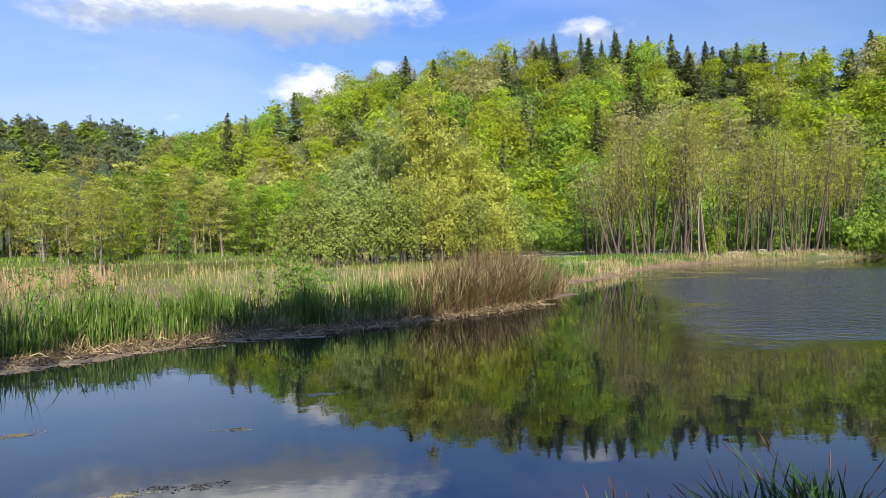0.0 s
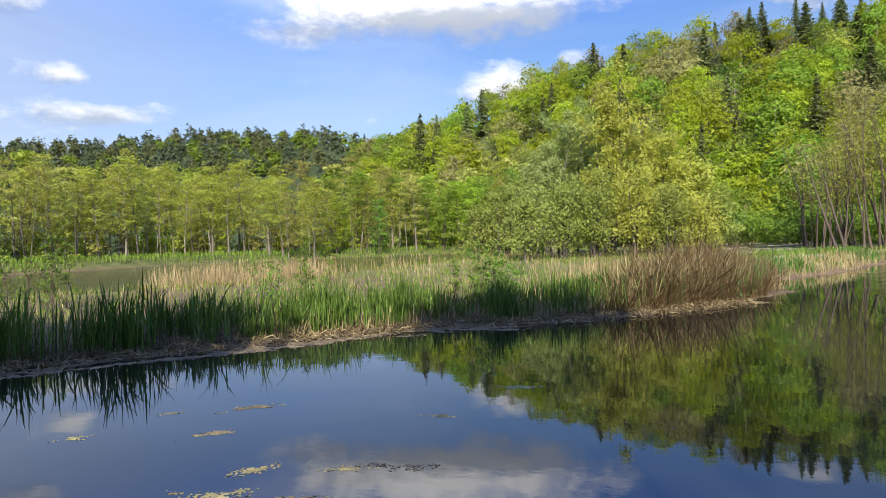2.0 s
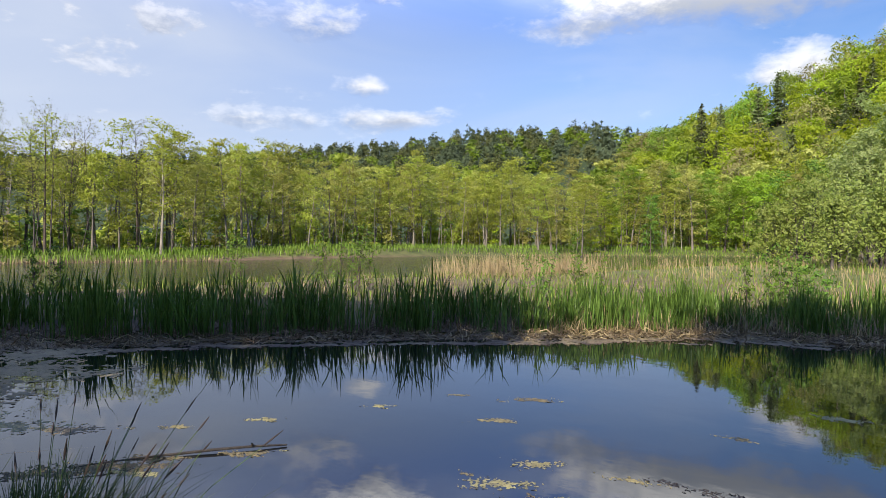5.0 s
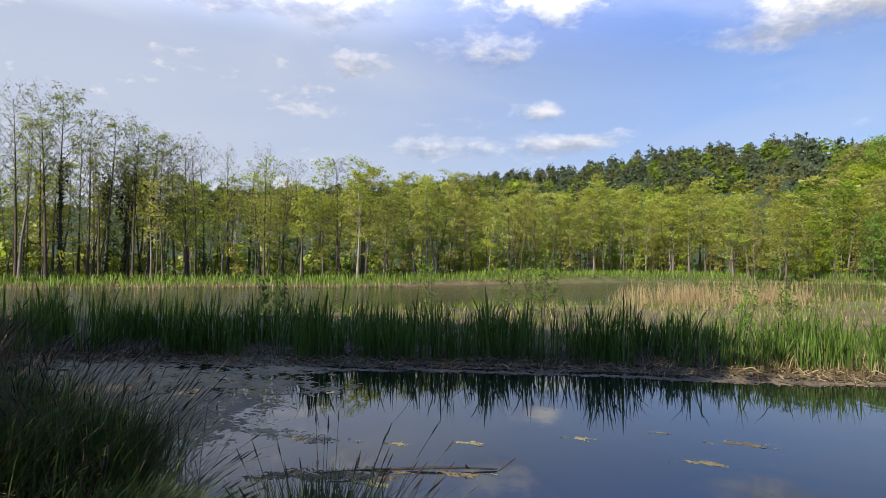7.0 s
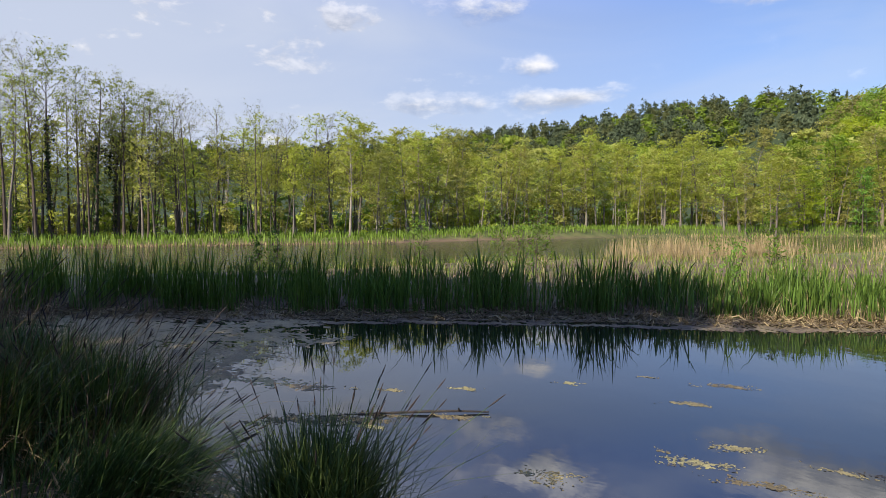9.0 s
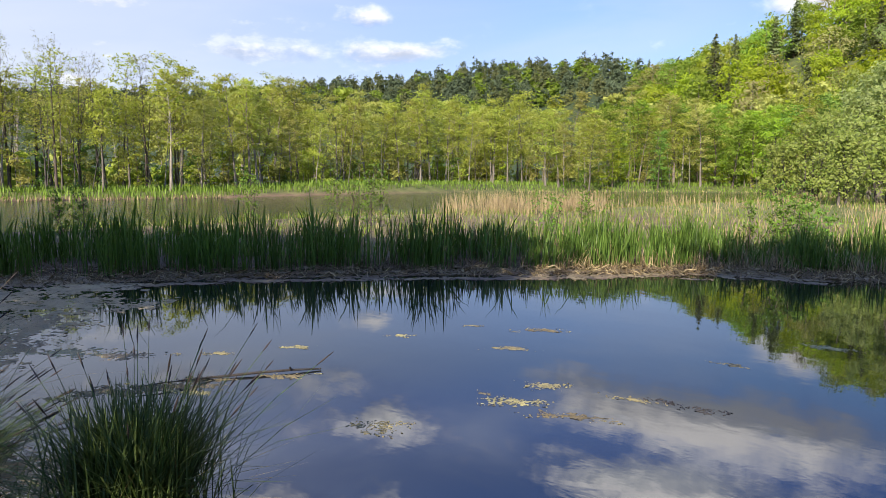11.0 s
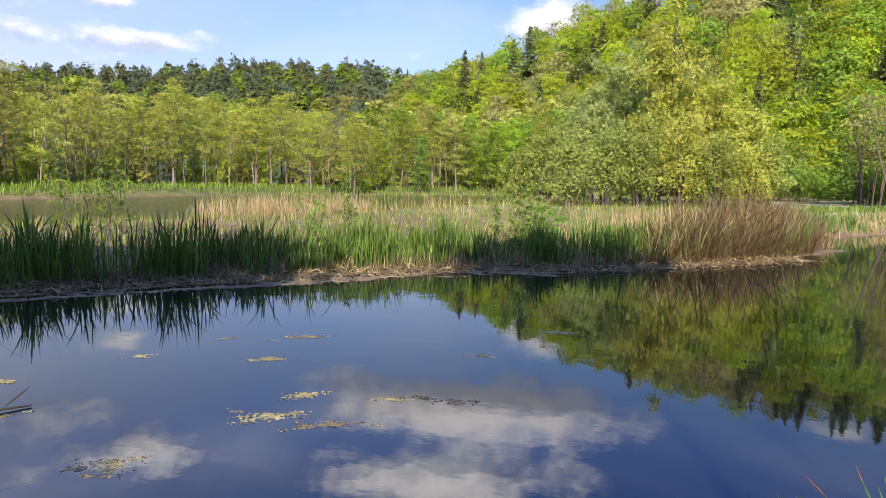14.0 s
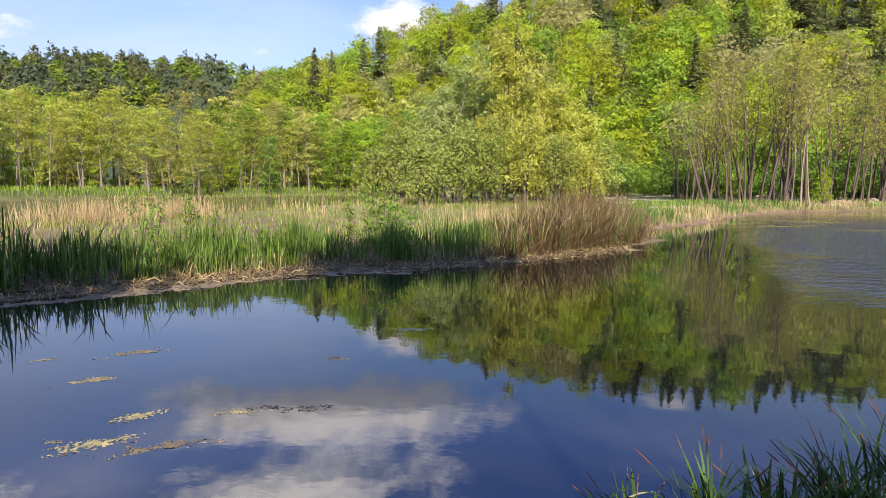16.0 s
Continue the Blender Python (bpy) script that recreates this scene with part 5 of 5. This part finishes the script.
def floating(name, label, category, cells, size, mat, gaps=0.35, z=0.006, group="", thick=0.02, seed=0, kind="", ragged=0.35):
    """A raft of algae: a lumpy film with torn edges and holes. cells: centres, half lengths and turn of its lobes."""
    g = np.random.default_rng(seed)
    soup = Soup()
    for cx, cy, rx, ry, rot in cells:
        nx, ny = int(2.6 * rx / size) + 2, int(2.6 * ry / size) + 2
        u, v = np.meshgrid(np.linspace(-1.3, 1.3, nx), np.linspace(-1.3, 1.3, ny), indexing="ij")
        px = u * rx + g.normal(0, size * 0.22, u.shape)
        py = v * ry + g.normal(0, size * 0.22, u.shape)
        a = np.arctan2(v, u)
        edge = 1 + 0.22 * np.sin(3 * a + 3 * cx) + 0.14 * np.sin(7 * a + 5 * cy)
        k = 0.8 / max(size * 4, 0.1)
        lump = np.sin(px * k + 1.7 * np.sin(py * k * 1.3 + cx)) * np.cos(py * k * 1.6 + cy) + 0.6 * np.sin(px * k * 2.7 + py * k * 2.1) + g.normal(0, ragged, u.shape)
        inside_ = 1.0 - np.hypot(u, v) / edge + 0.28 * lump - gaps * 0.3
        c, s = math.cos(radians(rot)), math.sin(radians(rot))
        w = np.stack([cx + px * c - py * s, cy + px * s + py * c, z + thick * (0.5 + 0.4 * lump).clip(0, 1)], -1)
        w[..., 2] = np.where(inside_ > 0.12, w[..., 2], -0.006)
        i, j = np.meshgrid(np.arange(nx - 1), np.arange(ny - 1), indexing="ij")
        keep = (inside_[:-1, :-1] + inside_[1:, :-1] + inside_[:-1, 1:] + inside_[1:, 1:]) / 4 > 0.0
        i, j = i[keep], j[keep]
        q = np.stack([i * ny + j, (i + 1) * ny + j, (i + 1) * ny + j + 1, i * ny + j + 1], -1)
        if len(q):
            used, q = np.unique(q, return_inverse=True)
            soup.put(w.reshape(-1, 3)[used], q.reshape(-1, 4))
    return tagged(new(name, soup.mesh(name, mat, True)), label, category, group, kind)


def log():
    soup = Soup()
    p = np.array([(-6.12, 3.98, 0.015), (-6.3, 3.68, 0.03), (-6.5, 3.35, 0.03), (-6.68, 3.05, 0.02), (-6.84, 2.8, 0.012), (-6.95, 2.62, 0.0)])
    tube(soup, p, [0.009, 0.014, 0.016, 0.015, 0.011, 0.005], 8)
    t = thing("fallen_branch", "dark wet fallen branch floating in the pond", "branch")
    part("stem", soup.mesh("stem", WET_WOOD, True), t)
    side = Soup()
    tube(side, [(-6.75, 2.95, 0.02), (-6.75, 2.7, 0.05), (-6.85, 2.4, 0.06), (-6.95, 2.15, 0.05)], [0.012, 0.010, 0.008, 0.004], 6)
    part("side_branch", side.mesh("side_branch", WET_WOOD, True), t)
    knot = Soup()
    tube(knot, [(-6.3, 3.68, 0.03), (-6.27, 3.65, 0.075)], [0.018, 0.010], 6)
    part("stub", knot.mesh("stub", WET_WOOD, True), t)


cattails()
litter()
dead_reeds()
meadow()
far_reeds()
open_bank()

# tussocks on the near bank
tuft("sedge_tussock", "dark green arching sedge tussock at the water's edge", -4.15, 1.05, 0.50, 1.02, 2300, 34, 0.008, (-0.06, 0.05), 0.08, None, 1.30, 0.11, SEDGE, SEED_DARK)
tuft("sedge_tussock", "large dark sedge tussock with stalks arching over the water", -5.6, 0.0, 0.66, 0.80, 1600, 50, 0.007, (0.30, 0.34), 0.2, None, 1.4, 0.11, SEDGE, SEED_DARK)
for x, y, w, h, c in [(-7.2, 0.05, 0.8, 1.15, 2600), (-8.2, -0.4, 0.9, 1.2, 2400), (-6.9, -0.9, 0.9, 1.1, 2200), (-9.4, -0.7, 0.9, 1.2, 2000), (-8.0, -1.6, 1.0, 1.3, 1800), (-10.6, -1.0, 0.8, 1.1, 1400)]:
    tuft("bank_tussock", "tall dark grass tussock with brown seed stalks on the shaded bank", x, y, w, h, c, 56, 0.008, (0.06, 0.06), 0.3, None, 1.4, 0.13, DRY_STEM, SEED_DARK)
tuft("arching_sedge", "sparse sedge with dark stalks arching over the water", -6.1, 0.45, 0.35, 0.50, 260, 40, 0.006, (0.45, 0.55), 0.1, None, 1.35, 0.11, SEDGE, SEED_DARK)
for x, y, w, h, c, k in [(0.62, 4.22, 0.35, 0.36, 30, 9), (1.15, 4.18, 0.28, 0.58, 40, 8), (1.62, 4.2, 0.30, 0.55, 50, 8), (2.1, 4.3, 0.36, 0.64, 90, 9), (2.7, 4.5, 0.45, 0.66, 150, 10)]:
    tuft("reed_grass", "reed grass with broad dark green leaves and reddish seed heads", x, y, w, h, c, k, 0.019, (-0.14, 0.0), 0.04, REED_LEAF, 1.12, 0.13, REED_LEAF, SEED_RED)

# dry reddish stems at the end of the bay
soup = Soup()
p = scatter(1500, (-17, -4.5, -10, 0.5), NEAR_POND, -0.4, 2.2, (88, 112), floor=None)
soup.put(*blades(rng, p, rng.uniform(0.9, 1.9, len(p)), 0.012, 0.2, 0.3, 4), 0)
tagged(new("dry_bank_stems", soup.mesh("dry_bank_stems", DRY_STEM)), "tangle of thin dry reddish stems at the end of the bay", "reeds", kind="stuff")

for i, (t, d, ln, wd, h, a) in enumerate([(-25.2, 73.5, 5.0, 2.0, 0.28, 30), (-27.2, 78.5, 6.0, 2.2, 0.38, 25), (-29.0, 83.5, 6.5, 2.4, 0.5, 28), (-30.8, 86.0, 5.0, 2.0, 0.25, 28)]):
    gravel_heap(*polar(t, d), ln, wd, h, a, i)
log()
# algae and scum on the water
floating("algae_mat", "brown mat of rotting algae filling the end of the bay", "algae",
         [(-14.5, 1.2, 3.6, 1.5, 35), (-12.6, 0.6, 2.4, 1.2, 20), (-15.6, 3.2, 2.0, 0.9, 55), (-10.6, 0.2, 1.5, 1.2, 10), (-13.7, 3.9, 1.0, 0.6, 60)], 0.05, ALGAE_MAT, -0.25, 0.003, thick=0.004, ragged=1.3, seed=3, kind="stuff")
floating("broken_algae", "broken edge of the algae mat with open water between", "algae",
         [(-10.3, 1.5, 1.1, 0.7, 30), (-9.6, 1.3, 0.8, 0.5, 20), (-11.4, 2.2, 1.2, 0.5, 45), (-9.0, 2.2, 0.9, 0.22, 40), (-8.4, 2.6, 0.6, 0.16, 45), (-6.1, 0.7, 0.8, 0.45, 20), (-5.4, 0.9, 0.5, 0.35, 20)], 0.025, ALGAE_MAT, 0.9, 0.002, thick=0.003, ragged=1.5, seed=4, kind="stuff")
floating("algae_raft", "yellow-brown raft of algae caught against the fallen branch", "algae",
         [(-7.15, 1.95, 0.55, 0.20, 60), (-6.85, 2.5, 0.7, 0.22, 60), (-6.2, 3.6, 0.3, 0.10, 50), (-6.45, 2.6, 0.3, 0.10, 40)], 0.016, SCUM, 0.8, 0.002, thick=0.003, ragged=1.5, seed=9, kind="stuff")
EDGE = np.array([(5.4, 27), (3.7, 23.6), (1.5, 20.9), (-0.5, 18.9), (-2.0, 17.3), (-3.4, 16.2), (-4.9, 15.8), (-6.2, 14.9), (-7.5, 13.4), (-8.8, 12.0), (-10.5, 10.2), (-12.0, 8.4), (-13.4, 6.5), (-14.8, 4.6)], float)
strip = []
for out, (ax, ay), (bx, by) in [(o, a_ * (1 - o / np.hypot(*a_)), b_ * (1 - o / np.hypot(*b_))) for o in (0.0, 0.55, 1.05) for a_, b_ in zip(EDGE[:-1], EDGE[1:]) if o < 0.3 or a_[0] < -3.0]:
    run = math.hypot(bx - ax, by - ay)
    for k in np.arange(0.3, run, 0.7):
        u = k / run
        strip.append((ax + (bx - ax) * u + rng.normal(0, 0.12), ay + (by - ay) * u + rng.normal(0, 0.12), rng.uniform(0.35, 0.9), rng.uniform(0.16, 0.42) * (1 - 0.35 * out), math.degrees(math.atan2(by - ay, bx - ax)) + rng.normal(0, 8)))
floating("shore_scum", "pale brown scum and rotting litter along the tongue of land", "algae", strip, 0.05, ALGAE, 0.4, 0.003, thick=0.008, ragged=1.2, seed=5, kind="stuff")
for i, cell in enumerate([(-5.23, 7.45, 0.42, 0.13, 40), (-5.02, 6.3, 0.34, 0.10, 38), (-3.88, 5.32, 0.26, 0.15, 30), (-3.86, 4.68, 0.34, 0.18, 25), (-4.37, 3.3, 0.26, 0.20, 30), (-7.62, 3.5, 0.22, 0.08, 40), (-7.15, 4.35, 0.26, 0.08, 42),
                          (-6.6, 5.7, 0.24, 0.08, 40), (-2.4, 5.8, 0.42, 0.12, 10), (-1.85, 9.35, 0.5, 0.14, 15), (-3.2, 4.75, 0.45, 0.10, 30), (-3.0, 5.6, 0.3, 0.08, 20), (-6.2, 6.9, 0.2, 0.06, 40), (-2.6, 7.6, 0.25, 0.06, 10), (3.5, 22.4, 0.7, 0.35, 20)]):
    dark = i in (8,)
    floating("algae_patch", "dark strands of floating pondweed" if dark else "small yellow-green patch of algae floating on the pond", "algae", [cell], 0.016, WET_WOOD if dark else SCUM, 1.0 if not dark else 1.6, 0.002, "algae patches on the water", 0.003, 20 + i, ragged=1.5)
